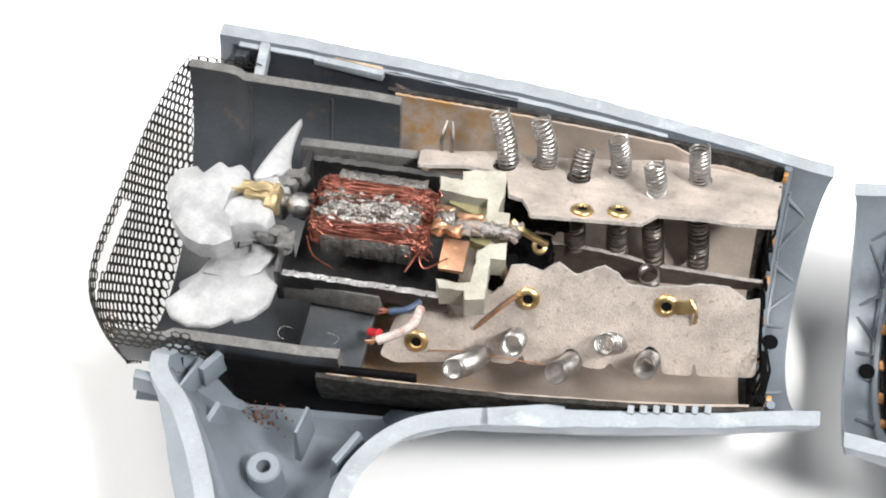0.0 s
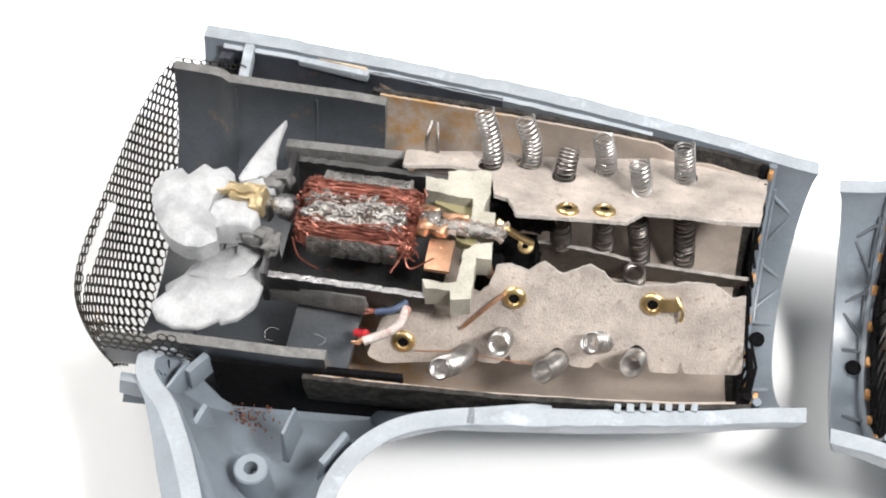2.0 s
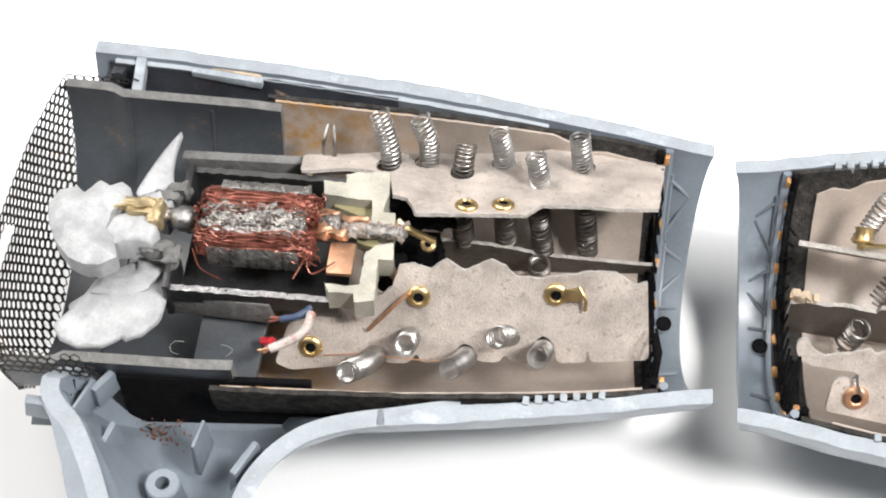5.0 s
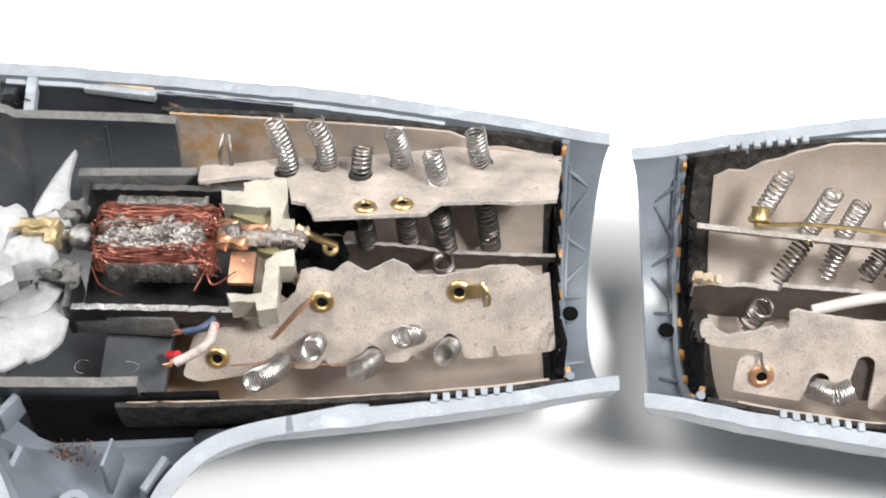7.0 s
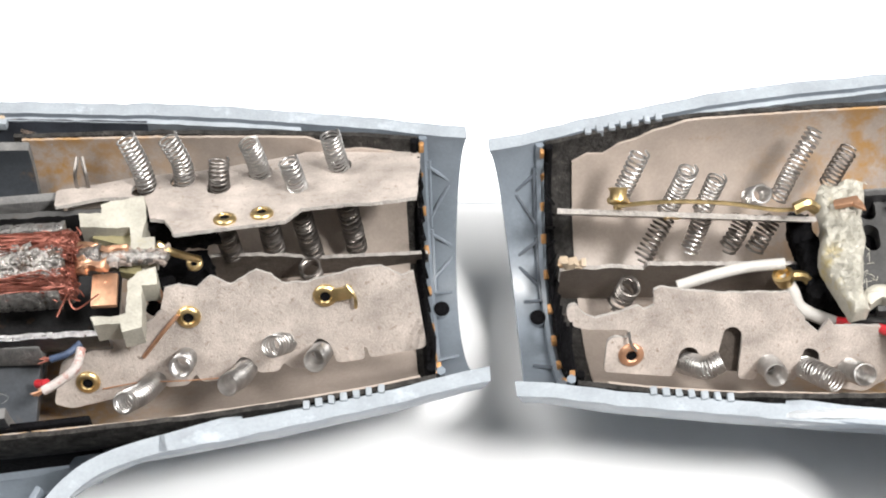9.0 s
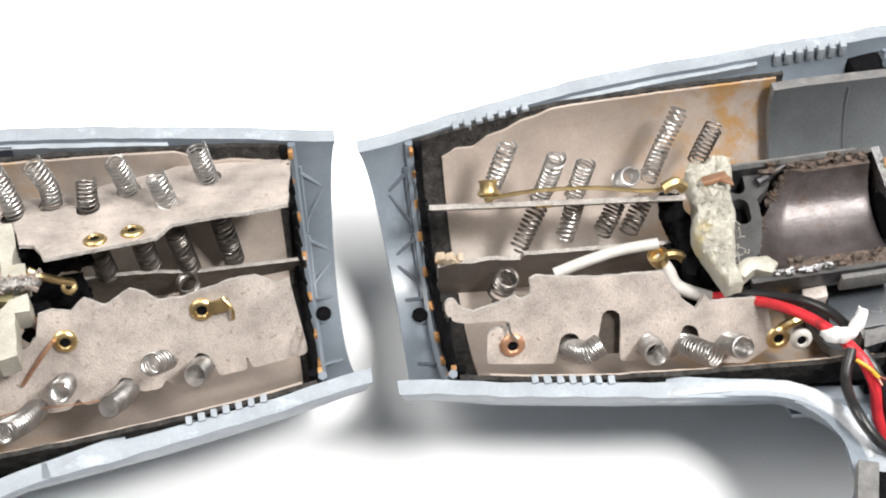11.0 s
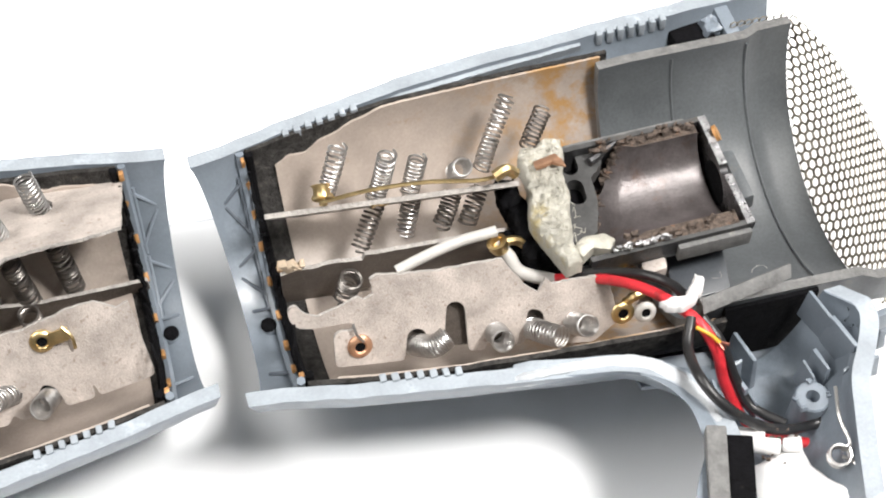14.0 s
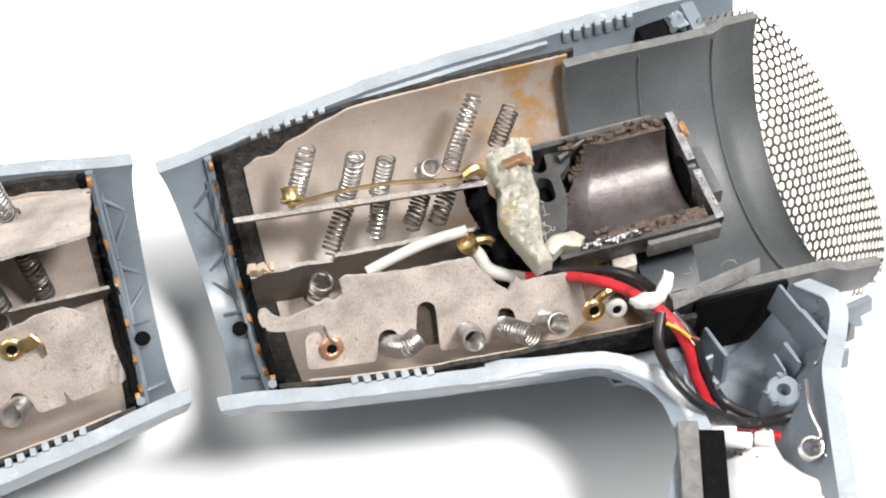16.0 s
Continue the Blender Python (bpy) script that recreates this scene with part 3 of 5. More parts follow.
    tube_half("sleeve", half, 9.0, u1, radius, 0.9, [FELT, FELT], t, "black fibre sleeve", mid0=mid, mid1=mid, ragged_edge=0.02)
    tube_half("mica_lining", half, u00, u1 - 1.5, lambda u: radius(u) - 0.95, 0.5, [LINER, LINER], t, "grey-brown mica sheet with rust stains", mid0=mid, mid1=mid,
              phi1=math.pi - 0.035, ragged_edge=0.008, torn=torn, n=90)
    return t


tube_l = heater_sleeve(LEFT, (-45, 3, 5), 82.0, table([10, 12, 14, 19, 22, 26, 29, 90], [0.30, 0.22, 0.20, 0.17, 0.19, 0.10, 0.025, 0.02]), 11.5, table([9, 20, 35, 55, 82], [25.2, 27.0, 28.6, 30.2, 31.4]), -0.7)
tube_r = heater_sleeve(RIGHT, (50, 5, 5), 80.0, table([10, 14, 17, 20, 23, 26, 29, 32, 35, 90], [0.34, 0.30, 0.24, 0.27, 0.18, 0.16, 0.09, 0.07, 0.02, 0.02]), 14.0, table([9, 20, 35, 55, 82], [25.2, 27.4, 29.5, 30.7, 31.6]), -0.4)


def honeycomb(bm, place, u_rng, v_rng, cell, keep, width=0.24):
    """A perforated sheet: hexagon rings on a curved surface."""
    rows = int((v_rng[1] - v_rng[0]) / (cell * 0.866)) + 1
    cols = int((u_rng[1] - u_rng[0]) / cell) + 1
    for i in range(rows):
        for j in range(cols):
            a = u_rng[0] + (j + 0.5 * (i % 2)) * cell
            b = v_rng[0] + i * cell * 0.866
            if not keep(a, b):
                continue
            ra, ri = cell / math.sqrt(3), cell / math.sqrt(3) - width
            ang = [math.pi / 6 + math.pi / 3 * k for k in range(6)]
            o1 = [bm.verts.new(place(a + ra * math.cos(t), b + ra * math.sin(t), 0.0)) for t in ang]
            i1 = [bm.verts.new(place(a + ri * math.cos(t), b + ri * math.sin(t), 0.05)) for t in ang]
            i2 = [bm.verts.new(place(a + ri * math.cos(t), b + ri * math.sin(t), -0.2)) for t in ang]
            for k in range(6):
                q = (k + 1) % 6
                bm.faces.new((o1[k], o1[q], i1[q], i1[k]))
                bm.faces.new((i1[k], i1[q], i2[q], i2[k]))


def fan_duct(half, base, u0, label, mesh_mat, torn, bulge, skew, plastic, end, tilt, swell):
    t = thing("fan_duct", base, label, "fan duct", "fan ducts")
    prof = [(u0, 28.2), (u0 + 6, 28.6), (109, 29.0), (110.5, 30.2), (119.5, 30.6)]
    r = table([p[0] for p in prof], [p[1] for p in prof])
    out, inn = [], []
    rnd = random.Random(5)

    def slant(u, a):
        return u + (end - 119.5 + tilt * a) * max(0, u - 100) / 19.5

    for u in steps(u0, 119.5, 26):
        ph = [math.pi * k / 48 for k in range(49)]
        out.append([half.ring(slant(u, 30 * math.cos(p)), p, r(u), 0.95) for p in ph])
        inn.append([half.ring(slant(u, 30 * math.cos(p)), p, r(u) - 1.9, 0.95) for p in ph])
    bm = bmesh.new()
    wall(bm, out, inn)
    part("duct_wall", bm, [plastic, DUCTCUT], t, "dark grey plastic half tube with a sawn edge")
    # moulded seams round and along the inside
    for us, ps in ((( 107.5, 107.5), (0.06, 3.08)), ((92.0, 92.0), (0.06, 1.2)), ((83.0, 92.0), (1.2, 1.2))):
        bm = bmesh.new()
        tube(bm, [half.ring(us[0] + (us[1] - us[0]) * f, ps[0] + (ps[1] - ps[0]) * f, r(us[0]) - 1.95, 0.95) for f in steps(0, 1, 30)], 0.28, 6)
        part("duct_seam", bm, plastic, t)
    R = 30.8

    def dome(a, b, lift):
        rr = min(math.hypot(a, b), R * 1.02)
        u = end + 0.4 + tilt * a + (bulge - skew * a / R) * (1 - (rr / R) ** swell) + lift
        return half(u, a, CUT - b * 0.95)

    def keep(a, b):
        rr = math.hypot(a, b)
        if rr > R or b < -0.2:
            return False
        if torn and -21 < a < 0.5 and 2.5 + 0.16 * abs(a + 8) < b < 6.5 + 0.10 * (a + 21):
            return False
        return True
    bm = bmesh.new()
    honeycomb(bm, dome, (-R, R), (0.4, R), 1.95 if torn else 2.15, keep, 0.25 if torn else 0.29)
    part("mesh_screen", bm, mesh_mat, t, "perforated metal mesh with hexagonal holes", smooth=30, kind="stuff")
    bm = bmesh.new()

    def skirt(a, b, lift):
        p = math.pi - b / R
        return half.ring(slant(a, -30), p, R + 0.25 + lift, 0.95)
    honeycomb(bm, skirt, (101.5, 120), (-6.0, 1.0), 1.9, lambda a, b: torn and b > -3.6 - 0.12 * (a - 101) + 0.8 * math.sin(a), 0.21)
    if torn:
        part("mesh_skirt", bm, mesh_mat, t, "bent rim of the mesh", smooth=30, kind="stuff")
    else:
        bm.free()
    bm = bmesh.new()
    honeycomb(bm, lambda a, b, lift: half.ring(slant(a, 30), b / R, R + 0.25 + lift, 0.95), (107, 120), (0.2, 2.5), 1.72, lambda a, b: b < 1.5, 0.2)
    part("mesh_rim", bm, mesh_mat, t, "bent rim of the mesh", smooth=30, kind="stuff")
    return t


duct_l = fan_duct(LEFT, (-100, 0, 5), 79.0, "dark grey plastic fan duct closed by torn black mesh", MESH, True, 5.6, 3.2, DUCT, 118.2, 0.05, 4.4)
duct_r = fan_duct(RIGHT, (100, 9, 5), 77.0, "dark grey plastic fan duct closed by worn round mesh", BRIGHTMESH, False, 5.2, -0.4, MIDGREY, 116.2, 0.035, 3.2)

# ---- wire grid at the outlets ----


def outlet_grid(half, base, tabs):
    t = thing("outlet_grid", base, "black wire outlet grid with small bronze tabs", "grille", "outlet grids")
    bm = bmesh.new()
    tube(bm, [half.ring(9.6, p, 23.6, 0.9) for p in steps(0.0, math.pi, 48)], 0.75, 8)
    part("grid_ring", bm, BLACK, t)
    bm = bmesh.new()
    tube(bm, [half.ring(9.0, p, 21.2, 0.9) for p in steps(0.1, math.pi - 0.1, 48)], 0.3, 6)
    for k in range(15):
        p = 0.18 + k * 0.2
        tube(bm, [half.ring(9.2, p, 23.4, 0.9), half.ring(8.6, p + 0.16, 18.0, 0.9), half.ring(9.4, p + 0.05, 13.0, 0.9)], 0.28, 5)
    part("wire_lattice", bm, BLACK, t, kind="stuff")
    for p in tabs:
        bm = bmesh.new()
        o = half.ring(8.3, p, 23.0, 0.9)
        radial = half.ring(8.3, p, 24.0, 0.9) - o
        block(bm, o + Vector((0, 0, 0.4)), half.u, radial, half.u.cross(radial), (0.8, 1.1, 1.8), 0.25, rough=0.15, seed=int(p * 100))
        part("bronze_tab", bm, BRONZE, t)
    return t


outlet_grid(LEFT, (-9, 5, 11), [0.08, 0.4, 0.72, 1.05, 1.4, 1.75, 2.1, 2.45, 2.8, 3.06])
outlet_grid(RIGHT, (14, 3, 11), [0.08, 0.34, 0.62, 0.9, 1.2, 1.5, 1.8, 2.1, 2.45, 2.8, 3.06])

# ---- heating elements ----
PLANE_LB = ((-25.7000, -5.6000, 36.3000), (0.9976, 0.0698, 0.0000), (0.0000, 0.5000, 0.8660))
PLANE_LA = ((-43.2000, 6.4000, 41.5000), (0.9976, 0.0698, 0.0000), (0.0000, 0.9140, -0.4070))
PLANE_RB = ((26.2000, -12.0000, 27.6000), (0.9972, 0.0749, 0.0000), (0.0000, 0.5000, 0.8660))


def normal_of(plane):
    a, b = Vector(plane[1]), Vector(plane[2])
    n = a.cross(b).normalized()
    return n if n.z > 0 else -n


def on(plane, u, v, lift=0.0):
    return Vector(plane[0]) + Vector(plane[1]) * u + Vector(plane[2]) * v + normal_of(plane) * lift


def eyelet(o, axis, parent, r=2.2, mat=None, label="brass eyelet rivet"):
    bm = bmesh.new()
    prof = [(r, 0), (r, 0.25), (r * 0.93, 0.5), (r * 0.72, 0.75), (r * 0.52, 0.8), (r * 0.42, 0.55), (r * 0.38, -1.2), (0, -1.25)]
    lathe(bm, prof, o, axis, 22)
    ob = part("eyelet", bm, mat or BRASS, parent, label)
    bm = bmesh.new()
    lathe(bm, [(r * 0.43, 0.46), (0, 0.4)], o, axis, 14)
    part("eyelet_hole", bm, BLACK, ob)
    return ob


def spring(parent, pts, turns, radius=1.75, wire=0.2, mat=None, seed=0, jitter=0.4, tail=1.0, label="", pitch=0.9):
    bm = bmesh.new()
    run = sum((Vector(b) - Vector(a)).length for a, b in zip(pts, pts[1:]))
    turns = max(4, round(run / pitch))
    coil(bm, pts, radius, wire, turns, seg=18, n=6, jitter=jitter, seed=seed)
    return part("heating_coil", bm, mat or STEEL, parent, label)


heat_l = thing("heating_element", (-40, 3, 12), "mica boards wound with bare nichrome heating coils", "heating element", "heating elements")
lower = [(-47.6, -17.8), (-45.6, -9.7), (-38.9, -7.2), (-37.7, -5.5), (-31.5, -3.9), (-28.0, -0.9), (-27.1, 3.2), (-24.7, 3.8), (-21.7, 3.0), (-19.2, 5.1), (-16.0, 3.3),
         (-11.6, 5.7), (-9.1, 4.7), (-7.3, 2.9), (-3.5, 2.8), (2.9, 4.2), (5.1, 4.9), (9.3, 5.1), (12.7, 3.0), (14.8, 3.7), (16.9, -10.5), (16.3, -11.2), (7.1, -12.5), (6.6, -10.2), (6.0, -10.3), (6.4, -12.6),
         (1.4, -13.1), (0.3, -9.1), (-1.7, -7.8), (-2.9, -9.6), (-2.0, -13.5), (-6.5, -13.7), (-7.7, -12.2), (-8.6, -14.0), (-12.3, -14.1), (-13.1, -11.4), (-15.0, -10.6), (-16.3, -12.3), (-15.8, -14.7), (-22.0, -15.3), (-22.8, -13.4), (-24.4, -15.7),
         (-28.3, -15.8), (-29.0, -13.4), (-30.9, -12.3), (-32.1, -13.9), (-32.0, -16.4), (-44.6, -18.9)]
bm = bmesh.new()
plate(bm, PLANE_LB, ragged(lower, 0.7, 0.13, 2, set(range(4, 19))), 0.7)
board = part("mica_board", bm, [MICA, MICAEDGE], heat_l, "grey mica board with torn upper edge")
upper = [(-30.6, 8.1), (-31.3, 14.0), (-23.9, 15.3), (-18.1, 17.1), (-5.4, 18.2), (6.1, 20.8), (12.0, 22.5), (12.7, 25.9), (19.4, 25.6), (32.3, 26.1), (33.3, 21.4), (32.7, 4.3), (24.9, 3.2), (21.0, 3.5), (12.8, 2.7), (10.4, -1.2),
         (3.2, -2.0), (-2.5, -2.7), (-8.2, -3.4), (-10.5, 1.5), (-13.1, 2.2), (-15.1, 9.9), (-22.8, 10.4)]
holes = [slot(*p, 4.2, 5.0) for p in ((-15.8, 12.5), (-9.2, 14.9), (-2.4, 11.8), (4.4, 16.3), (18.7, 17.1))]
bm = bmesh.new()
plate(bm, PLANE_LA, ragged(upper, 0.8, 0.12, 4, set(range(10, 21))), 0.7, holes)
board_a = part("mica_board", bm, [MICA, MICAEDGE], heat_l, "pale mica board with slots for the coils")
nA, nB = normal_of(PLANE_LA), normal_of(PLANE_LB)
SHADEMICA = material("shaded_mica", (0.075, 0.062, 0.052), 0.7, var=0.4, scale=200, bump=0.4, second=(0.16, 0.13, 0.11), amount=0.05, patch=300)


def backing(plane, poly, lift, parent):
    """An added dark layer close behind a board, for the shade in its slots."""
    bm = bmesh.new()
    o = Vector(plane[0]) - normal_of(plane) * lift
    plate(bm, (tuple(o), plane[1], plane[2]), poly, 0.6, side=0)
    part("slot_shade", bm, SHADEMICA, parent, "added dark layer for the shade behind the board's slots")


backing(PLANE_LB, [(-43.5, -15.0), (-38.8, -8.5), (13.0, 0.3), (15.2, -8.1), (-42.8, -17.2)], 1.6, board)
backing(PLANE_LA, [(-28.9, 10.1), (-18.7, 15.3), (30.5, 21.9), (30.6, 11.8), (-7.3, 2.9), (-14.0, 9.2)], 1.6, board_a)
for p in ((-0.0, 0.2), (6.2, 1.4)):
    eyelet(on(PLANE_LA, *p, 0.0), nA, board_a, 2.0)
for p in ((-23.4, -2.3), (-0.2, 0.2), (-41.4, -13.8)):
    eyelet(on(PLANE_LB, *p, 0.0), nB, board, 2.1)
bm = bmesh.new()
p0, p1 = on(PLANE_LB, *(1.2, 0.5), 0.8), on(PLANE_LB, *(4.2, 1.0), 1.0)
block(bm, (p0 + p1) / 2, p1 - p0, PLANE_LB[2], nB, (3.4, 2.4, 0.5), 0.15)
tube(bm, curve([on(PLANE_LB, *(3.4, 2.4), 1.0), on(PLANE_LB, *(4.8, 0.2), 1.4), on(PLANE_LB, *(4.9, -2.4), 0.7)], 6), [0.35] * 12 + [0.1], 6)
part("solder_tag", bm, BRASS, board, "bent brass solder tag")
# middle board, seen on its edge
mid0, mid1 = Vector((-56.1, 11.4, 23.0)), Vector((-8.8, 14.7, 21.0))
ux = (mid1 - mid0).normalized()
PLANE_LM = (tuple(mid0), tuple(ux), (0.0, 0.12, -0.99))
LM = (mid1 - mid0).length
mid = [(-4, 0.2), (4, 0.4), (9, -0.5), (16, -0.3), (22, 0.5), (25, 1.4), (29, 1.8), (36, 1.6), (LM - 2, 1.4), (LM, 1.0), (LM, 11.5), (LM - 20, 13), (-4, 13)]
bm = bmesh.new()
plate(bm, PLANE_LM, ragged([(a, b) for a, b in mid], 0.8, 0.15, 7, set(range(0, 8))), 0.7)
part("mica_board", bm, [SHADEMICA, MICAEDGE], heat_l, "mica board standing on edge between the coils, coloured dark for shade")
# coils through the upper board
for k, (b, m, tp, tn) in enumerate((
        ((-58.3, 17.4, 34.0), (-59.4, 19.6, 39.5), (-61.2, 21.5, 45.0), 22), ((-52.0, 18.5, 35.0), (-52.1, 20.2, 39.5), (-53.9, 21.5, 45.0), 20), ((-46.0, 18.1, 33.0), (-45.5, 18.1, 38.0), (-45.2, 19.9, 41.0), 10),
        ((-38.5, 20.8, 34.0), (-38.8, 20.8, 39.0), (-39.9, 21.0, 44.5), 13), ((-31.5, 16.5, 37.0), (-31.9, 16.1, 41.0), (-32.8, 17.0, 44.5), 11), ((-24.3, 22.5, 34.0), (-25.1, 22.5, 39.0), (-25.9, 23.5, 43.5), 13))):
    spring(heat_l, [b, m, tp], tn, 1.7, 0.2, STEEL if k != 2 else DARKWIRE, seed=k, pitch=0.85, jitter=0.05, tail=0.5)
bm = bmesh.new()
for q in ((-0.9, 0), (0.9, 0)):
    tube(bm, curve([Vector((-69.9, 17.6, 33.0)) + V3(q[0], 0, 0), Vector((-69.9, 18.2, 38.0)) + V3(q[0] * 1.1, 0, 0), Vector((-70.1, 21.2, 40.0)) + V3(q[0] * 0.4, 0, 0)], 6), 0.4, 6)
part("wire_stub", bm, DARKWIRE, heat_l, "rust-spotted bent wire stub")
# darker coils below the upper board
for k, (b, tp) in enumerate((((-45.0, 12.1, 30.0), (-44.4, 12.8, 22.0)), ((-37.4, 14.3, 30.0), (-36.8, 14.3, 20.0)), ((-31.5, 15.7, 31.0), (-29.9, 14.2, 19.0)), ((-23.5, 18.3, 31.0), (-21.9, 15.6, 19.0)))):
    spring(heat_l, [b, tp], 10 if k > 1 else 7, 1.75, 0.27, DARKWIRE, seed=10 + k, tail=0, label="dark nichrome coil")
spring(heat_l, [(-30.3, 10.2, 22.0), (-30.0, 10.5, 18.0)], 4, 1.8, 0.27, DARKWIRE, seed=20, tail=0, label="dark nichrome coil")
# coils at the lower board, bent outwards
for k, (b, m, tp, tn) in enumerate((
        ((-55.3, -13.1, 22.0), (-56.1, -19.5, 28.5), (-58.0, -26.0, 36.0), 22), ((-50.4, -10.1, 25.0), (-49.9, -13.3, 28.5), (-49.7, -18.2, 34.0), 15), ((-39.8, -10.6, 22.0), (-40.3, -16.2, 28.0), (-41.6, -21.3, 33.5), 17),
        ((-31.5, -8.0, 25.0), (-32.9, -9.9, 28.5), (-34.8, -14.2, 34.0), 17), ((-26.9, -6.7, 22.0), (-26.9, -11.9, 28.0), (-27.5, -16.7, 33.5), 15))):
    spring(heat_l, [b, m, tp], tn, 1.75, 0.2, STEEL, seed=30 + k, pitch=0.95, jitter=0.05, tail=0.4)
bm = bmesh.new()
tube(bm, curve([on(PLANE_LB, *(-25.1, -1.5), 0.8), on(PLANE_LB, *(-27.5, -4.1), 1.2), on(PLANE_LB, *(-31.5, -9.3), 0.6)], 8), 0.35, 6)
tube(bm, curve([on(PLANE_LB, *(-39.0, -15.1), 0.5), on(PLANE_LB, *(-32.2, -13.3), 2.2), on(PLANE_LB, *(-25.3, -13.0), 3.0), on(PLANE_LB, *(-18.7, -14.1), 1.0)], 8), 0.12, 5)
part("copper_lead", bm, COPPERBAR, heat_l, "thin bare copper wire")

heat_r = thing("heating_element", (45, 5, 12), "broken mica boards with loose nichrome heating coils", "heating element", "heating elements")
lower = [(-11.3, 10.1), (-9.8, 10.6), (-8.7, 8.5), (-6.4, 7.4), (-3.4, 8.1), (0.8, 9.3), (1.8, 8.5), (3.5, 9.2), (3.3, 12.1), (4.4, 12.6), (9.0, 11.6), (14.9, 10.7), (21.9, 10.3), (26.5, 9.9),
         (27.7, 7.6), (30.4, 3.6), (32.3, 1.8), (33.8, 4.3), (35.0, 2.8), (38.6, 2.7), (45.1, 2.0), (45.6, -1.3), (46.7, -7.4), (41.7, -10.6), (32.1, -8.6), (33.2, -3.4), (32.4, -1.6), (30.4, -0.9), (29.8, -2.4), (29.2, -7.5),
         (25.7, -7.0), (26.1, -3.4), (24.6, -1.6), (22.7, -2.6), (22.0, -6.8), (18.9, -6.3), (19.1, 0.7), (19.0, 2.9), (17.6, 4.2), (15.9, 3.8), (14.6, -3.9), (11.9, -1.7), (11.5, -0.0), (10.1, 0.8), (8.5, 0.2), (7.6, -5.0),
         (-4.6, -3.1), (-4.2, 3.0), (-2.9, 3.7), (-0.7, 3.1), (-0.5, 4.8), (-7.8, 5.4), (-10.1, 6.1), (-11.3, 7.9)]
bm = bmesh.new()
plate(bm, PLANE_RB, ragged(lower, 0.7, 0.12, 6, set(range(3, 20))), 0.8)
board = part("mica_board", bm, [MICA, MICAEDGE], heat_r, "grey mica board with open slots and torn edge")
nR = normal_of(PLANE_RB)
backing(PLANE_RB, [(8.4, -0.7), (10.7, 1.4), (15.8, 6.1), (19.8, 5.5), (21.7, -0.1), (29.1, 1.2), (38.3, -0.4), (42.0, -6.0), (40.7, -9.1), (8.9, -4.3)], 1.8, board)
eyelet(on(PLANE_RB, *(-0.0, -0.0), 0.0), nR, board, 2.2, COPPERBAR, "dull bronze eyelet rivet with a wire end")
bm = bmesh.new()
tube(bm, curve([on(PLANE_RB, *(0.7, 1.1), 0.8), on(PLANE_RB, *(-0.4, 3.0), 1.2), on(PLANE_RB, *(-0.7, 4.9), 0.8)], 6), 0.28, 6)
part("wire_end", bm, STEEL, board)
# board seen on its edge, with a gold strip along it
e0, e1 = Vector((13.9, 11.3, 38.0)), Vector((59.0, 10.1, 37.0))
ex = (e1 - e0).normalized()
PLANE_RE = (tuple(e0), tuple(ex), (0.02, 0.56, -0.83))
LE = (e1 - e0).length
bm = bmesh.new()
plate(bm, PLANE_RE, ragged([(0, 0), (LE, 0), (LE, 13), (6, 14), (1, 6)], 0.9, 0.12, 8, {0}), 0.9)
edge_board = part("mica_board", bm, [MICA, MICAEDGE], heat_r, "thin pale mica board seen on its edge")
bm = bmesh.new()
tube(bm, curve([(24.3, 10.4, 40.0), (32.6, 10.5, 41.0), (42.5, 10.2, 41.0), (52.4, 9.4, 40.0), (57.8, 10.7, 40.0)], 8), 0.38, 6)
tube(bm, curve([(54.3, 8.9, 41.0), (56.5, 9.6, 41.5), (58.2, 9.6, 40.0)], 6), 1.1, 8)
part("brass_strip", bm, BRASS, edge_board, "soft brass strip lying along the board")
eyelet(Vector((24.4, 11.9, 39.0)), V3(0.05, 0.55, 0.85), edge_board, 2.0, label="tall brass eyelet through the board")
bm = bmesh.new()
lathe(bm, [(1.9, 0), (1.5, 0.4), (1.5, 2.2), (1.8, 2.6), (1.1, 2.6), (1.0, 0.5)], (24.3, 10.9, 40.0), (0.02, 0.83, 0.45), 18)
part("brass_ferrule", bm, BRASS, edge_board)
bm = bmesh.new()
chunk(bm, (34.2, 10.6, 36.6), (1, 0.1, 0), (0, 1, 0), (0, 0, 1), (3.4, 0.9, 0.9), 0.3, rough=0.25, seed=2)
part("rivet", bm, BRASS, edge_board)
# middle board
m0, m1 = Vector((15.0, 8.0, 25.0)), Vector((58.5, 8.8, 25.0))
mx = (m1 - m0).normalized()
PLANE_RM = (tuple(m0), tuple(mx), (0.0, 0.10, -0.99))
LR = (m1 - m0).length
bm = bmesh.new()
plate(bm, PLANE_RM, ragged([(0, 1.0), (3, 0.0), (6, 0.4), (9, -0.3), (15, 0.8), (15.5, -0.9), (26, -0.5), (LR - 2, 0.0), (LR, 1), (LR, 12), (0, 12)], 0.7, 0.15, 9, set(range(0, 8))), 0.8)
part("mica_board", bm, [DIMMICA, MICAEDGE], heat_r, "broken mica board standing behind the front one, coloured dark for shade")
bm = bmesh.new()
for k in range(9):
    block(bm, m0 + mx * (0.2 + 0.5 * k) + V3(0, 0.2 * math.sin(k * 2), 0.4 + 0.5 * math.sin(k * 1.7)), mx, (0, 1, 0), (0, 0, 1), (1.2, 1.4, 1.0), 0.2, rough=0.35, seed=k)
part("mica_crumbs", bm, [RUSTY], heat_r, "crumbled rusty corner of the board", kind="stuff")
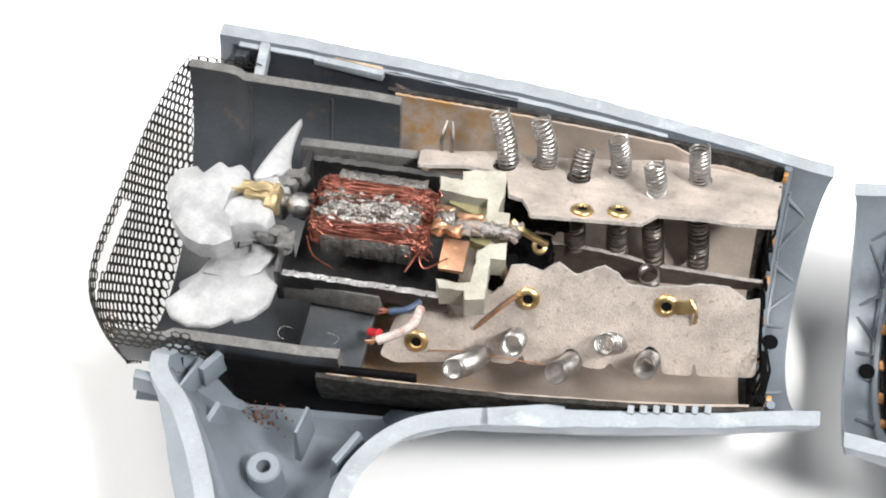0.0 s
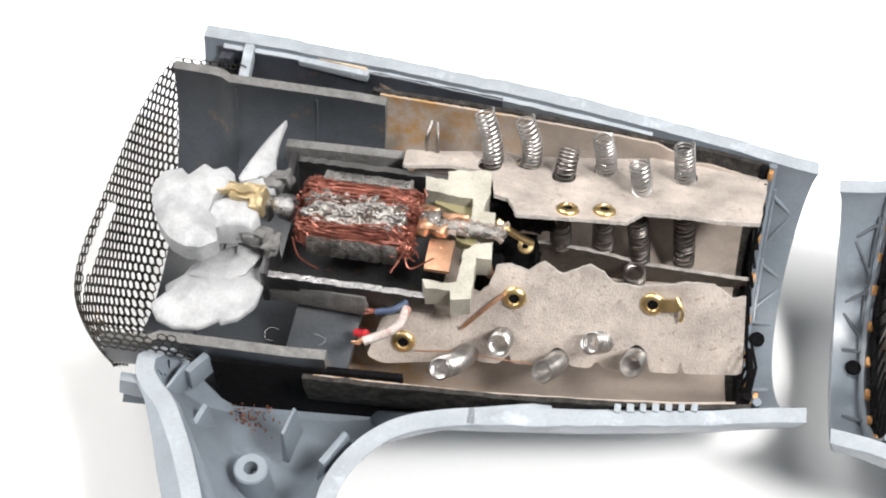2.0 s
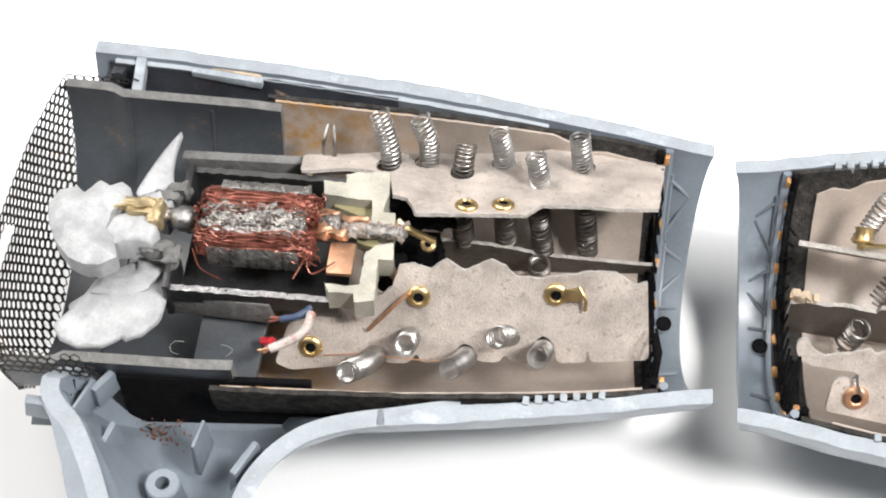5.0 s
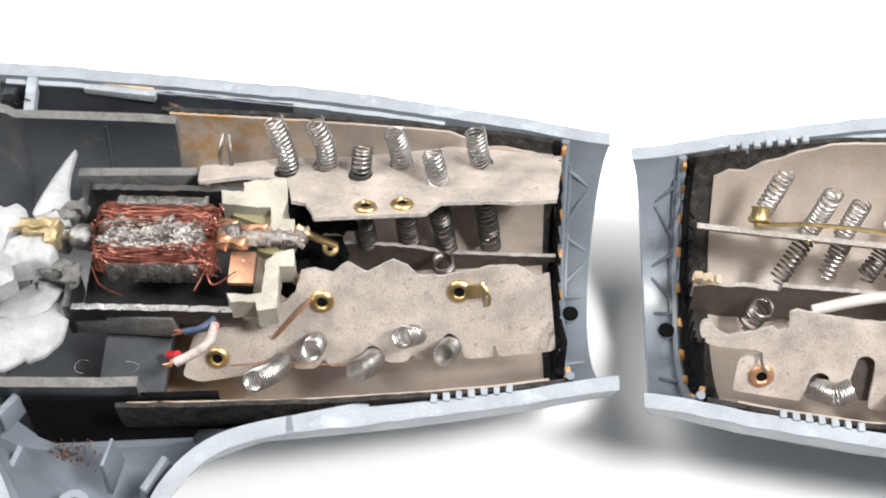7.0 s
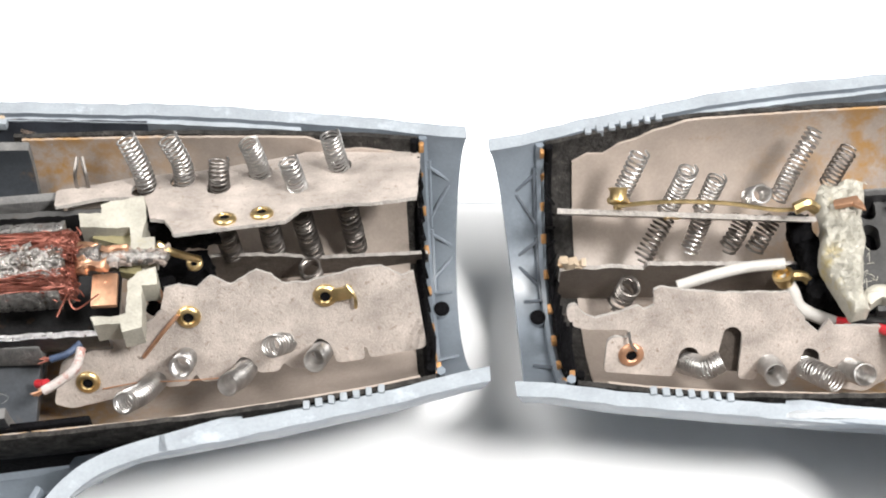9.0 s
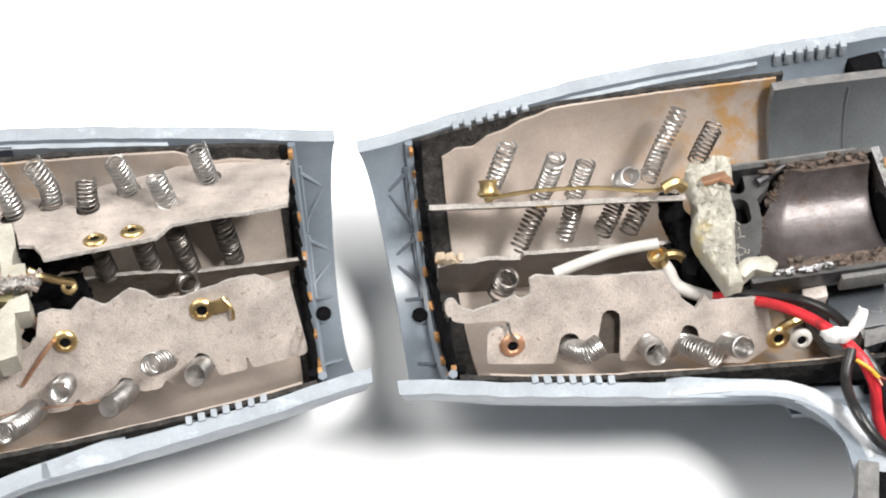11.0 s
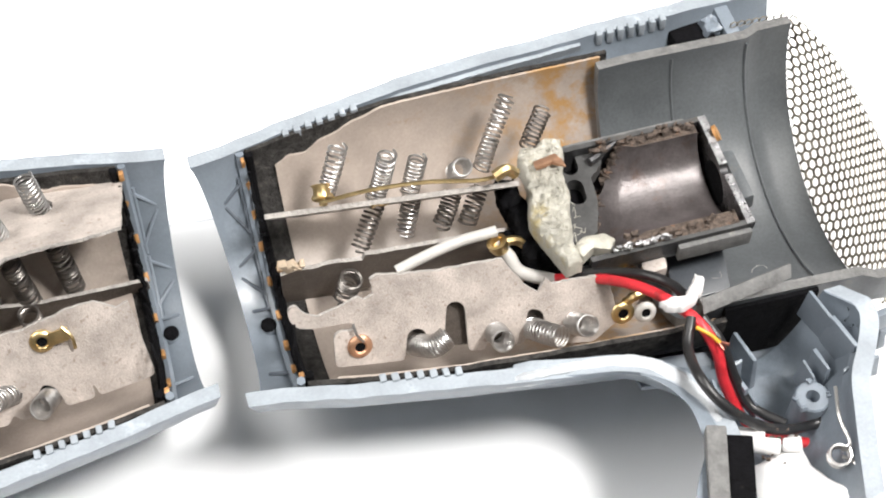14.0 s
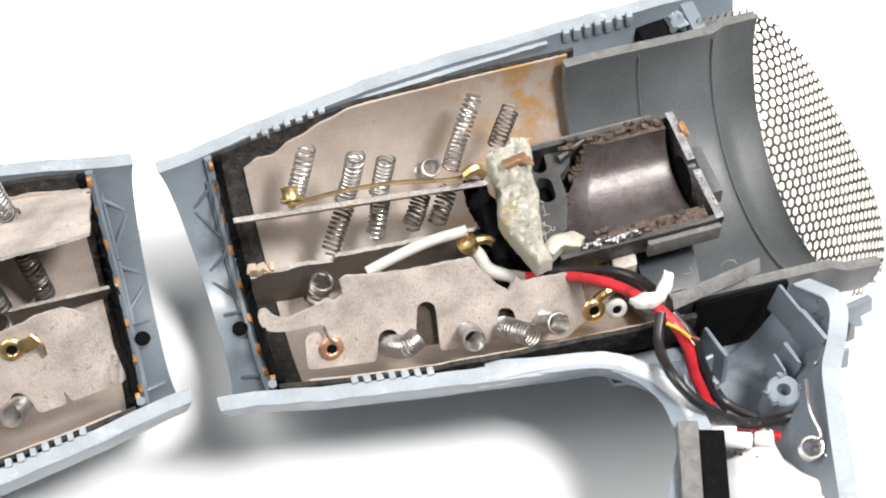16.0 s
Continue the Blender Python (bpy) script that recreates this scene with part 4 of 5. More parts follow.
for k, (pts, tn, m) in enumerate((
        (((25.3, 16.6, 33.0), (26.9, 19.1, 36.0), (28.8, 21.2, 41.0)), 13, STEEL), (((33.8, 15.3, 31.0), (35.6, 17.0, 35.0), (37.0, 17.6, 41.0)), 14, STEEL), (((40.1, 15.5, 31.0), (41.4, 17.2, 34.0), (42.5, 18.0, 38.0)), 12, STEEL),
        (((49.3, 18.7, 31.0), (49.9, 14.3, 38.0)), 7, STEEL), (((54.1, 18.2, 31.0), (57.4, 24.1, 33.0), (61.3, 29.1, 37.0)), 24, STEEL), (((63.5, 21.3, 31.0), (65.6, 24.7, 32.0), (67.9, 27.9, 33.0)), 13, DARKWIRE),
        (((34.2, 15.4, 30.0), (32.0, 12.6, 27.0), (29.7, 9.8, 24.0)), 11, DARKWIRE), (((40.8, 15.7, 30.0), (39.8, 14.0, 27.0), (38.4, 11.6, 24.0)), 9, STEEL), (((48.2, 14.8, 30.0), (46.8, 13.0, 28.0), (45.1, 11.4, 25.0)), 9, DARKWIRE),
        (((53.3, 15.2, 30.0), (51.6, 12.9, 28.0), (49.9, 11.1, 25.0)), 10, DARKWIRE))):
    spring(heat_r, pts, tn, 1.6 if k != 4 else 1.5, 0.22, m, seed=50 + k, jitter=0.05, tail=0.5, label="dark nichrome coil" if m is DARKWIRE else "")
spring(heat_r, [(27.7, 4.7, 24.0), (26.8, 4.7, 21.0), (25.5, 4.0, 18.0)], 5.5, 1.9, 0.27, DARKWIRE, seed=70, tail=0, label="dark nichrome coil")
for k, (pts, tn) in enumerate(((((36.0, -9.6, 21.0), (36.8, -13.6, 26.6), (38.6, -15.2, 28.6), (41.2, -14.4, 29.6)), 14), (((50.0, -9.8, 21.0), (50.2, -13.2, 25.4), (50.4, -17.0, 29.0)), 12),
                               (((56.8, -10.6, 21.0), (57.6, -14.8, 26.4), (60.4, -18.2, 29.0)), 14), (((64.0, -11.0, 21.0), (64.6, -13.8, 25.0), (65.4, -17.0, 29.0)), 12))):
    spring(heat_r, pts, tn, 1.85, 0.2, STEEL, seed=80 + k, pitch=(0.62, 0.7, 0.85, 0.7)[k], jitter=0.05, tail=0.4)


# ---- motor with wound armature ----
mot_l = thing("electric_motor", (-78, 0, 20), "sawn-open motor with copper windings and cream end cap", "motor", "motor halves")
AX = LEFT.u * -1
AV = LEFT.v
ac = Vector((-77.9, -1.0, 38.0))


def ml(x, y, z):
    """Along the shaft, across it, up; from the middle of the armature."""
    return ac + AX * x + AV * y + Vector((0, 0, z))


def can_half(axis_at, x0, x1, r, thick, mats, parent, rim, flat=0.8, teeth=0.0, dull=None):
    out, inn = [], []
    rnd = random.Random(9)
    for x in steps(x0, x1, 34):
        row, row2 = [], []
        lift = rnd.uniform(-teeth, teeth)
        for k in range(37):
            p = math.pi * k / 36
            y, z = r * math.cos(p), -r * math.sin(p)
            y = max(-r * 0.96, min(r * 0.96, y))
            z = max(z, -r * flat)
            s = (r - thick) / r
            row.append(axis_at(x, y, rim + z + (lift if k in (0, 36) else 0)))
            row2.append(axis_at(x, y * s, rim + z * s + (lift if k in (0, 36) else 0)))
        out.append(row)
        inn.append(row2)
    bm = bmesh.new()
    wall(bm, out, inn)
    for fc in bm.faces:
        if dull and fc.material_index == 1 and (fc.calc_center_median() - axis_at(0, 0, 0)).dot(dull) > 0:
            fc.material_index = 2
    return part("motor_can", bm, mats, parent, "dark steel motor can with a bright sawn edge")


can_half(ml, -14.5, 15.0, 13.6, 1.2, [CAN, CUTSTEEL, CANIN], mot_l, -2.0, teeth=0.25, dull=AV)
bm = bmesh.new()
block(bm, ml(-14.6, 8.5, -5.5), AX, AV, (0, 0, 1), (1.4, 9.5, 9), 0.5)
block(bm, ml(-14.6, -8.8, -5.5), AX, AV, (0, 0, 1), (1.4, 9.0, 9), 0.5)
part("can_end", bm, CAN, mot_l, "dark steel end of the can")
bm = bmesh.new()
for k, (x, y, z, s) in enumerate(((-15.5, 6.0, -0.5, (3.5, 2.2, 4)), (-17, 4.2, 0.2, (4, 1.6, 3)), (-16.5, -6.8, 0.6, (6, 2.6, 3)), (-18.8, -6.2, 0.8, (3, 2.4, 2.4)), (-13.8, -8.5, 1.0, (2.2, 3.4, 2.6)))):
    chunk(bm, ml(x, y, z), AX, AV, (0, 0, 1), s, 0.4, rough=0.5, seed=k)
part("bearing_bracket", bm, DUCTCUT, mot_l, "torn dark plastic bearing bracket", smooth=75)


def pole(a0, a1, r, x0, x1, seed):
    """One tooth of the laminated core, an arc of plates."""
    bm = bmesh.new()
    rnd = random.Random(seed)
    n = 26
    for i in range(n):
        xa, xb = x0 + (x1 - x0) * i / n, x0 + (x1 - x0) * (i + 0.99) / n
        rr = r + rnd.uniform(-0.10, 0.10) + 0.25 * noise.noise(Vector((i * 0.5, seed, 0)))
        rows = []
        for x in (xa, xb):
            rows.append([bm.verts.new(ml(x, rr2 * math.sin(a), rr2 * math.cos(a))) for rr2, a in
                         [(rr, a0 + (a1 - a0) * k / 6) for k in range(7)] + [(rr - 1.8, a1 - (a1 - a0) * k / 3) for k in range(4)]])
        m = len(rows[0])
        for k in range(m):
            bm.faces.new((rows[0][k], rows[0][(k + 1) % m], rows[1][(k + 1) % m], rows[1][k]))
        bm.faces.new(rows[0])
        bm.faces.new(rows[1])
    return part("core_tooth", bm, CORE, arm, "rough bright laminated steel tooth", smooth=20)


bm = bmesh.new()
lathe(bm, [(0, -9), (6.4, -8.8), (6.4, 8.8), (0, 9)], ac, AX, 20)
arm = part("armature", bm, GRIT, mot_l, "wound motor armature")
pole(radians(-47), radians(-12), 7.6, -7.8, 8.2, 1)
pole(radians(16), radians(38), 7.8, -6.6, 8.6, 2)
pole(radians(-100), radians(-66), 7.9, -8.0, 7.6, 3)


def winding(a0, a1, count, seed, dx):
    bm = bmesh.new()
    rnd = random.Random(seed)
    for k in range(count):
        a = a0 + (a1 - a0) * (k + rnd.uniform(0, 1)) / count
        r = rnd.uniform(6.2, 7.5)
        s = 1 if k % 2 else -1
        x0, x1 = -8.0 - rnd.uniform(0, 2.0) + dx, 8.2 + rnd.uniform(0, 2.2) + dx

        def q(x, rr, aa):
            return ml(x, rr * math.sin(aa), rr * math.cos(aa))

        def j():
            return rnd.uniform(-0.11, 0.11)
        pts = [q(x0 + 1.6, r - 4.0, a + s * 0.5), q(x0, r - 1.6, a + s * 0.25), q(x0 + 0.6, r + 0.3, a + 2 * j()), q(x0 + 3, r + 0.2, a + j()), q(-3, r + rnd.uniform(-0.2, 0.5), a + j()),
               q(3, r + rnd.uniform(-0.2, 0.5), a + j()), q(x1 - 3, r + 0.2, a + j()), q(x1 - 0.6, r + 0.3, a + 2 * j()), q(x1, r - 1.6, a - s * 0.25), q(x1 - 1.6, r - 4.0, a - s * 0.5)]
        tube(bm, curve(pts, 3), 0.115, 5)
    return part("copper_winding", bm, COPPER, arm, "tangled lacquered copper winding", smooth=60, kind="stuff")


winding(radians(-15), radians(15), 130, 1, 0.2)
winding(radians(-75), radians(-41), 130, 2, -0.2)
bm = bmesh.new()
rnd = random.Random(12)
for k in range(90):
    x = rnd.choice((-9.4, 9.8)) + rnd.uniform(-1, 1)
    a = radians(rnd.choice((rnd.uniform(-85, -35), rnd.uniform(-20, 25))))
    p = ml(x, 6 * math.sin(a), 6 * math.cos(a))
    pts = [p + Vector((rnd.uniform(-1.4, 1.4), rnd.uniform(-1.6, 1.6), rnd.uniform(-0.8, 1.0))) * f for f in (0, 0.6, 0.9)]
    tube(bm, curve(pts, 4), 0.13, 5)
part("winding_tangle", bm, COPPER, arm, "loose ends of the copper winding", kind="stuff")
bm = bmesh.new()
lathe(bm, [(0, -30), (1.3, -30), (1.3, -10), (2.4, -10), (2.4, -8), (1.4, -8), (1.4, 8), (2.6, 9), (2.8, 14), (1.5, 14.2), (1.3, 24.5), (0.6, 25.5), (0, 25.6)], ml(0, 0, 1.2), AX, 14)
part("shaft", bm, CORE, mot_l, "rough steel motor shaft", smooth=50)
bm = bmesh.new()
lathe(bm, [(0, -2.2), (1.6, -2.0), (2.3, -0.8), (2.3, 0.9), (1.6, 2.0), (0, 2.2)], ml(-12.9, -0.8, 1.6), AX, 18)
part("bearing", bm, CUTSTEEL, mot_l, "bright worn bearing")
rnd = random.Random(31)
for name, count, x0, x1, y0, y1, zz, size, mat, lab in (("core_flake", 80, -8.5, 8.5, -4.6, -0.8, 6.9, 1.2, CORE, "ragged sawn steel of the core"), ("core_scale", 34, -8.5, 8.5, -4.6, -0.6, 7.1, 0.9, GRIT, "rusty scale between the plates"),
                                                       ("shaft_scale", 40, 8.5, 25.0, -1.6, 1.8, 2.0, 0.95, CRUST, "pale rust-stained crust on the shaft")):
    bm = bmesh.new()
    for k in range(count):
        x, y = rnd.uniform(x0, x1), rnd.uniform(y0, y1)
        z = math.sqrt(max(0.3, 58 - y * y)) - 0.25 if zz > 5 else zz - 0.35 * y * y + 0.3
        chunk(bm, ml(x, y, z), AX + AV * rnd.uniform(-0.4, 0.4), AV, (0, 0, 1), (size * rnd.uniform(0.7, 2.0), size * rnd.uniform(0.3, 0.8), size * rnd.uniform(0.4, 1.0)), 0.12, rough=0.35, seed=k)
    part(name, bm, mat, mot_l, lab, smooth=20, kind="stuff")
bm = bmesh.new()
for k, (x, y, z, s) in enumerate(((-21.6, -0.8, 5.8, (8, 2.0, 1.8)), (-17.4, -1.6, 4.6, (2.0, 5.0, 3.6)), (-20, -1.8, 5.4, (5, 2.0, 2.0)))):
    chunk(bm, ml(x, y, z - 1), AX, AV, (0, 0, 1), s, 0.4, rough=0.35, seed=k + 3)
part("brass_bush", bm, PALEBRASS, mot_l, "sawn brass bush on the shaft", smooth=75)
# cream end cap with its brush
bm = bmesh.new()
CAP = ((0, 0, 40), (1, 0, 0), (0, 1, 0))
cap_a = [(-68.8, 9.0, 40.0), (-68.1, 6.0, 40.0), (-64.1, 6.0, 40.0), (-59.7, 6.2, 40.0), (-58.7, 0.3, 40.0), (-54.9, 0.6, 40.0), (-55.2, 4.1, 40.0), (-57.3, 4.0, 40.0), (-57.0, 8.4, 40.0), (-57.8, 12.5, 40.0), (-60.5, 12.2, 40.0), (-65.2, 11.0, 40.0), (-64.8, 9.0, 40.0)]
cap_b = [(-57.3, -3.0, 40.0), (-54.4, -2.1, 40.0), (-53.9, -5.5, 40.0), (-56.4, -5.8, 40.0), (-55.5, -14.0, 40.0), (-58.7, -14.8, 40.0), (-59.2, -13.2, 40.0), (-63.4, -13.5, 40.0), (-64.3, -11.9, 40.0), (-61.0, -11.9, 40.0), (-58.5, -11.2, 40.0), (-58.8, -4.9, 40.0)]
wave = lambda u, v: 0.35 * noise.noise(Vector((u * 0.45, v * 0.45, 3)))
for cap in (cap_a, cap_b):
    plate(bm, CAP, ragged([p[:2] for p in cap], 0.9, 0.10, 5, set(range(len(cap)))), 5.0, side=0, sag=wave)
chunk(bm, ml(15.8, 5.4, -4.0), AX, AV, (0, 0, 1), (7, 7.5, 3), 0.4, rough=0.3, seed=2)
chunk(bm, ml(19.6, 0.4, -3.6), AX, AV, (0, 0, 1), (3, 8, 3), 0.4, rough=0.3, seed=4)
part("end_cap", bm, CREAM, mot_l, "broken cream plastic end cap", smooth=38)
bm = bmesh.new()
plate(bm, ((0, 0, 37.4), (1, 0, 0), (0, 1, 0)), ragged([(-66.0, 9.4), (-58.6, 10.6), (-58.0, 4.0), (-57.4, -2.0), (-61.0, -1.2), (-62.0, 4.4), (-66.4, 5.6)], 1.0, 0.12, 16), 2.0, side=0)
part("cap_recess", bm, OLIVE, mot_l, "yellowed recess of the end cap")
bm = bmesh.new()
block(bm, ml(14.8, -6.2, 1.0), AX, AV, (0, 0, 1), (4.4, 6.4, 1.0), 0.3)
lathe(bm, [(0.55, 0.52), (0.45, 0.53), (0.3, 0.4), (0, 0.4)], ml(15.2, -5.2, 1.05), (0, 0, 1), 12)
part("brush_plate", bm, COPPERBAR, mot_l, "copper brush plate with a small hole")
bm = bmesh.new()
for k, (x, y, z, s) in enumerate(((10.5, -2.2, 3.0, (3.4, 2.6, 2)), (13.0, -2.6, 3.4, (5, 1.6, 1.8)), (11.5, 1.6, 3.0, (4, 1.4, 1.6)), (16.0, 1.2, 2.2, (5, 1.4, 1.6)))):
    chunk(bm, ml(x, y, z), AX, AV, (0, 0, 1), s, 0.3, rough=0.4, seed=k + 40)
part("commutator", bm, COPPERBAR, mot_l, "sawn copper commutator", smooth=75)
bm = bmesh.new()
tube(bm, curve([ml(14, -7.5, 2), ml(10.6, -10.5, 2.5), ml(9.5, -9.0, 3.5), ml(11, -8.6, 2)], 6), 0.16, 5)
tube(bm, curve([ml(9, -6, 2), ml(8.6, -9, 3), ml(7.4, -11.8, 2.5)], 6), 0.16, 5)
tube(bm, curve([ml(-6, -9, -4), ml(-9, -9.5, 0), ml(-10.5, -7, 2)], 6), 0.16, 5)
part("loose_wire", bm, COPPER, mot_l, "loose copper wire end")
bm = bmesh.new()
tube(bm, curve([(-54.6, 2.6, 40.0), (-52.0, 2.2, 38.0), (-48.8, 4.8, 32.0)], 6), 0.7, 8)
lathe(bm, [(1.5, 0), (1.3, 0.5), (0.6, 0.6), (0.6, 0)], (-49.9, 6.0, 29.0), (0, -0.5, 0.9), 16)
part("brass_terminal", bm, BRASS, mot_l, "brass terminal behind the end cap")
bm = bmesh.new()
tube(bm, curve([(-56.6, -4.4, 34.0), (-55.0, -4.1, 36.0), (-54.1, -4.1, 33.0)], 6), 0.8, 8)
part("copper_terminal", bm, COPPERBAR, mot_l)

# motor cradle and strut in the duct
bm = bmesh.new()
a, b = Vector((-90.8, -13.7, 33.0)), Vector((-74.7, -13.2, 33.0))
block(bm, (a + b) / 2 + V3(0, 0, -2), b - a, (0, 1, 0.2), (0, 0, 1), ((b - a).length + 2, 2.2, 6), 0.6)
part("motor_cradle", bm, DUCTCUT, duct_l, "dark plastic motor cradle")
bm = bmesh.new()
a, b = Vector((-95.3, 13.5, 34.0)), Vector((-75.2, 15.5, 34.0))
block(bm, (a + b) / 2 + V3(0, 0.8, -2), b - a, (0, 1, 0.2), (0, 0, 1), ((b - a).length + 2, 1.8, 6), 0.6)
part("motor_cradle", bm, DUCTCUT, duct_l, "dark plastic motor cradle")
bm = bmesh.new()
a = Vector((-81.0, -16.0, 24.0))
block(bm, a, LEFT.u, (0.05, 0.85, 0.45), (0, -0.45, 0.85), (11.6, 13.5, 2.2), 0.4)
part("strut", bm, DUCT, duct_l, "dark grey radial strut")

# black sheets added for the deep shade under the ducts, towards the grips
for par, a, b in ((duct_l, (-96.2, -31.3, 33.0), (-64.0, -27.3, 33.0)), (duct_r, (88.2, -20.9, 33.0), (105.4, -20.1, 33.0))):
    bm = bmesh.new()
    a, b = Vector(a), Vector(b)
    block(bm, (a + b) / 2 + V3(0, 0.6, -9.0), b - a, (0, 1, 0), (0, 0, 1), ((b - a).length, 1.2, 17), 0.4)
    part("duct_shade", bm, BLACK, par, "added black sheet for the deep shade below the duct edge")

# ---- fan ----
fan = thing("fan_impeller", (-104, -4, 25), "broken frosted white plastic fan on the motor shaft", "fan")
FLAT44 = ((0, 0, 43), (1, 0, 0), (0, 1, 0))
hub_edge = [(-113.6, -5.5), (-112.6, -2.6), (-109.8, -1.2), (-108.2, -2.4), (-106.2, 0.6), (-104.2, -0.3), (-102.4, 0.9), (-100.4, -0.4), (-99.4, -3.6), (-102.4, -5.0), (-102.6, -8.6), (-100.4, -11.4), (-99.0, -14.4), (-101.4, -16.2), (-104.2, -16.6), (-107.2, -15.6), (-110.4, -12.6), (-112.4, -9.4)]
bm = bmesh.new()
mound(bm, FLAT44, ragged(hub_edge, 1.1, 0.09, 3), 0.55, 1.6, 4.0, 4.0, seed=3, rough=0.45, freq=0.32)
part("hub", bm, FROST, fan, "ragged white fan hub", smooth=50)
bm = bmesh.new()
mound(bm, ((0, 1.0, 35.2), (1, 0, 0), (0, 1, 0.05)), ragged([(-104.6, -17.6), (-99.6, -17.9), (-95.0, -15.6), (-93.4, -11.6), (-96.4, -9.6), (-98.2, -9.6), (-97.6, -12.0), (-99.4, -13.6), (-102.6, -14.6)], 1.1, 0.08, 8), 0.6, 0.6, 1.5, 3.0, seed=5, rough=0.4)
part("hub_core", bm, FROST, fan, "chipped white core of the hub", smooth=50)


def blade(plane, poly, bow, thick, seed, torn):
    """A thin curved vane of an outline; its torn edges are numbered."""
    bm = bmesh.new()
    mound(bm, plane, ragged(poly, 1.2, 0.14, seed, torn), 0.5, bow, 7.0, thick, seed=seed, rough=0.12, freq=0.2)
    return part("blade", bm, FROST, fan, "frosted white fan blade", smooth=100)


blade(((0, -0.8, 33.0), (1, 0, 0.0), (0, 1, 0)), [(-109.6, -22.6), (-106.6, -17.8), (-104.6, -12.0), (-99.0, -7.6), (-92.8, -6.6), (-91.8, -14.0), (-91.8, -18.6), (-94.2, -22.0), (-96.6, -23.4), (-97.4, -22.9), (-100.2, -25.2), (-104.4, -26.0), (-107.6, -25.0)], 1.4, 0.9, 1, {7, 8, 9, 10, 11})
blade(((0, 0, 37), (1, 0, 0), (0, 1, 0.1)), [(-101.6, 2.6), (-100.6, 6.4), (-99.2, 10.6), (-97.6, 14.4), (-96.4, 16.8), (-96.6, 12.0), (-96.2, 8.2), (-94.8, 4.4), (-96.2, 1.8), (-99.0, 1.4)], 0.8, 1.6, 2, {8})
blade(((0, 0, 24), (1, 0, 0), (0, 1, 0)), [(-111.6, -14.0), (-106.6, -8.6), (-104.4, -10.4), (-109.6, -16.4)], 0.4, 0.9, 4, set())
bm = bmesh.new()
mound(bm, ((0, 0, 41.6), (1, 0, 0), (0, 1, 0)), ragged([(-103.4, -6.0), (-100.2, -4.4), (-95.4, -4.2), (-94.0, -7.4), (-94.6, -10.0), (-97.4, -9.9), (-101.0, -11.0), (-103.2, -9.2)], 1.1, 0.08, 6), 0.5, 0.9, 1.4, 5.0, seed=9, rough=0.5)
mound(bm, ((0, 0, 38.6), (1, 0, 0), (0, 1, 0)), ragged([(-100.0, 1.6), (-97.0, 3.4), (-94.4, 2.8), (-93.6, -0.4), (-94.4, -2.6), (-98.6, -2.4)], 1.1, 0.1, 7), 0.5, 0.8, 1.4, 5.0, seed=12, rough=0.7)
part("hub_sleeve", bm, FROST, fan, "torn white plastic sleeve", smooth=50)

# ---- motor half with magnet ----
mot_r = thing("electric_motor", (84, 8, 14), "sawn-open motor can with bare curved magnet and cream cap", "motor", "motor halves")
BX, BV = RIGHT.u, RIGHT.v
bc = Vector((84.9, 8.5, 30.0))


def mr(x, y, z):
    return bc + BX * x + BV * y + Vector((0, 0, z))


can_half(mr, -17.0, 12.8, 13.2, 1.1, [CAN, CANIN], mot_r, 0.8, teeth=0.12)
bm = bmesh.new()
out, inn = [], []
start = table([0, 0.5, 1.1, 1.7, 2.4, 2.9, 3.1], [-3.6, -5.6, -9.4, -11.4, -12.0, -11.4, -9.0])
for f in steps(0, 1, 24):
    ph = steps(0.06, math.pi - 0.04, 34)
    bite = 0.5 * max(0, 1 - f * 6)
    xs = [start(p) + (11.0 - start(p)) * f + (0.5 * noise.noise(Vector((p * 5, 3, 0))) if f == 0 else 0) for p in ph]
    out.append([mr(x, 11.9 * math.cos(p), 1.3 - 11.0 * math.sin(p)) for x, p in zip(xs, ph)])
    inn.append([mr(x, (9.2 + bite * 2) * math.cos(p), 1.3 - (8.0 + bite * 2) * math.sin(p)) for x, p in zip(xs, ph)])
wall(bm, out, inn)
part("magnet", bm, [MAGNET, GRIT], mot_r, "dark grey ferrite magnet with polished inside and gritty rim")
bm = bmesh.new()
out, inn = [], []
for x in steps(12.2, 13.7, 3):
    ph = steps(0.0, math.pi, 24)
    out.append([mr(x, 12.6 * math.cos(p), 0.9 - 11.0 * math.sin(p)) for p in ph])
    inn.append([mr(x, 1.2 * math.cos(p), 0.7 - 1.2 * math.sin(p)) for p in ph])
wall(bm, out, inn)
end_r = part("can_end", bm, [CAN, CUTSTEEL], mot_r, "dark steel end of the can with a bright sawn edge")
bm = bmesh.new()
lathe(bm, [(0, 0.0), (4.4, 0.05), (4.4, 0.9)], mr(12.1, 1.6, -5.4), BX, 22)
part("shaft_hole", bm, BLACK, end_r, "black shaft hole")
bm = bmesh.new()
rnd = random.Random(8)
for k in range(64):
    p = rnd.uniform(0.1, 3.05)
    q = rnd.uniform(0.35, 1.1)
    chunk_at = mr(start(p) + rnd.uniform(-0.4, 0.5), 10.6 * math.cos(p), 1.3 - 9.4 * math.sin(p))
    block(bm, chunk_at, BX + BV * rnd.uniform(-0.5, 0.5), BV, (0, 0, 1), (q * 1.4, q, q), 0, rough=0.25, seed=k)
for k in range(60):
    x, side = rnd.uniform(-10, 11), rnd.choice((-1, 1, 1))
    q = rnd.uniform(0.3, 0.8)
    block(bm, mr(x, side * rnd.uniform(9.6, 11.8), 1.3 + rnd.uniform(-0.3, 0.2)), BX, BV, (0, 0, 1), (q * 1.6, q, q), 0, rough=0.25, seed=k + 99)
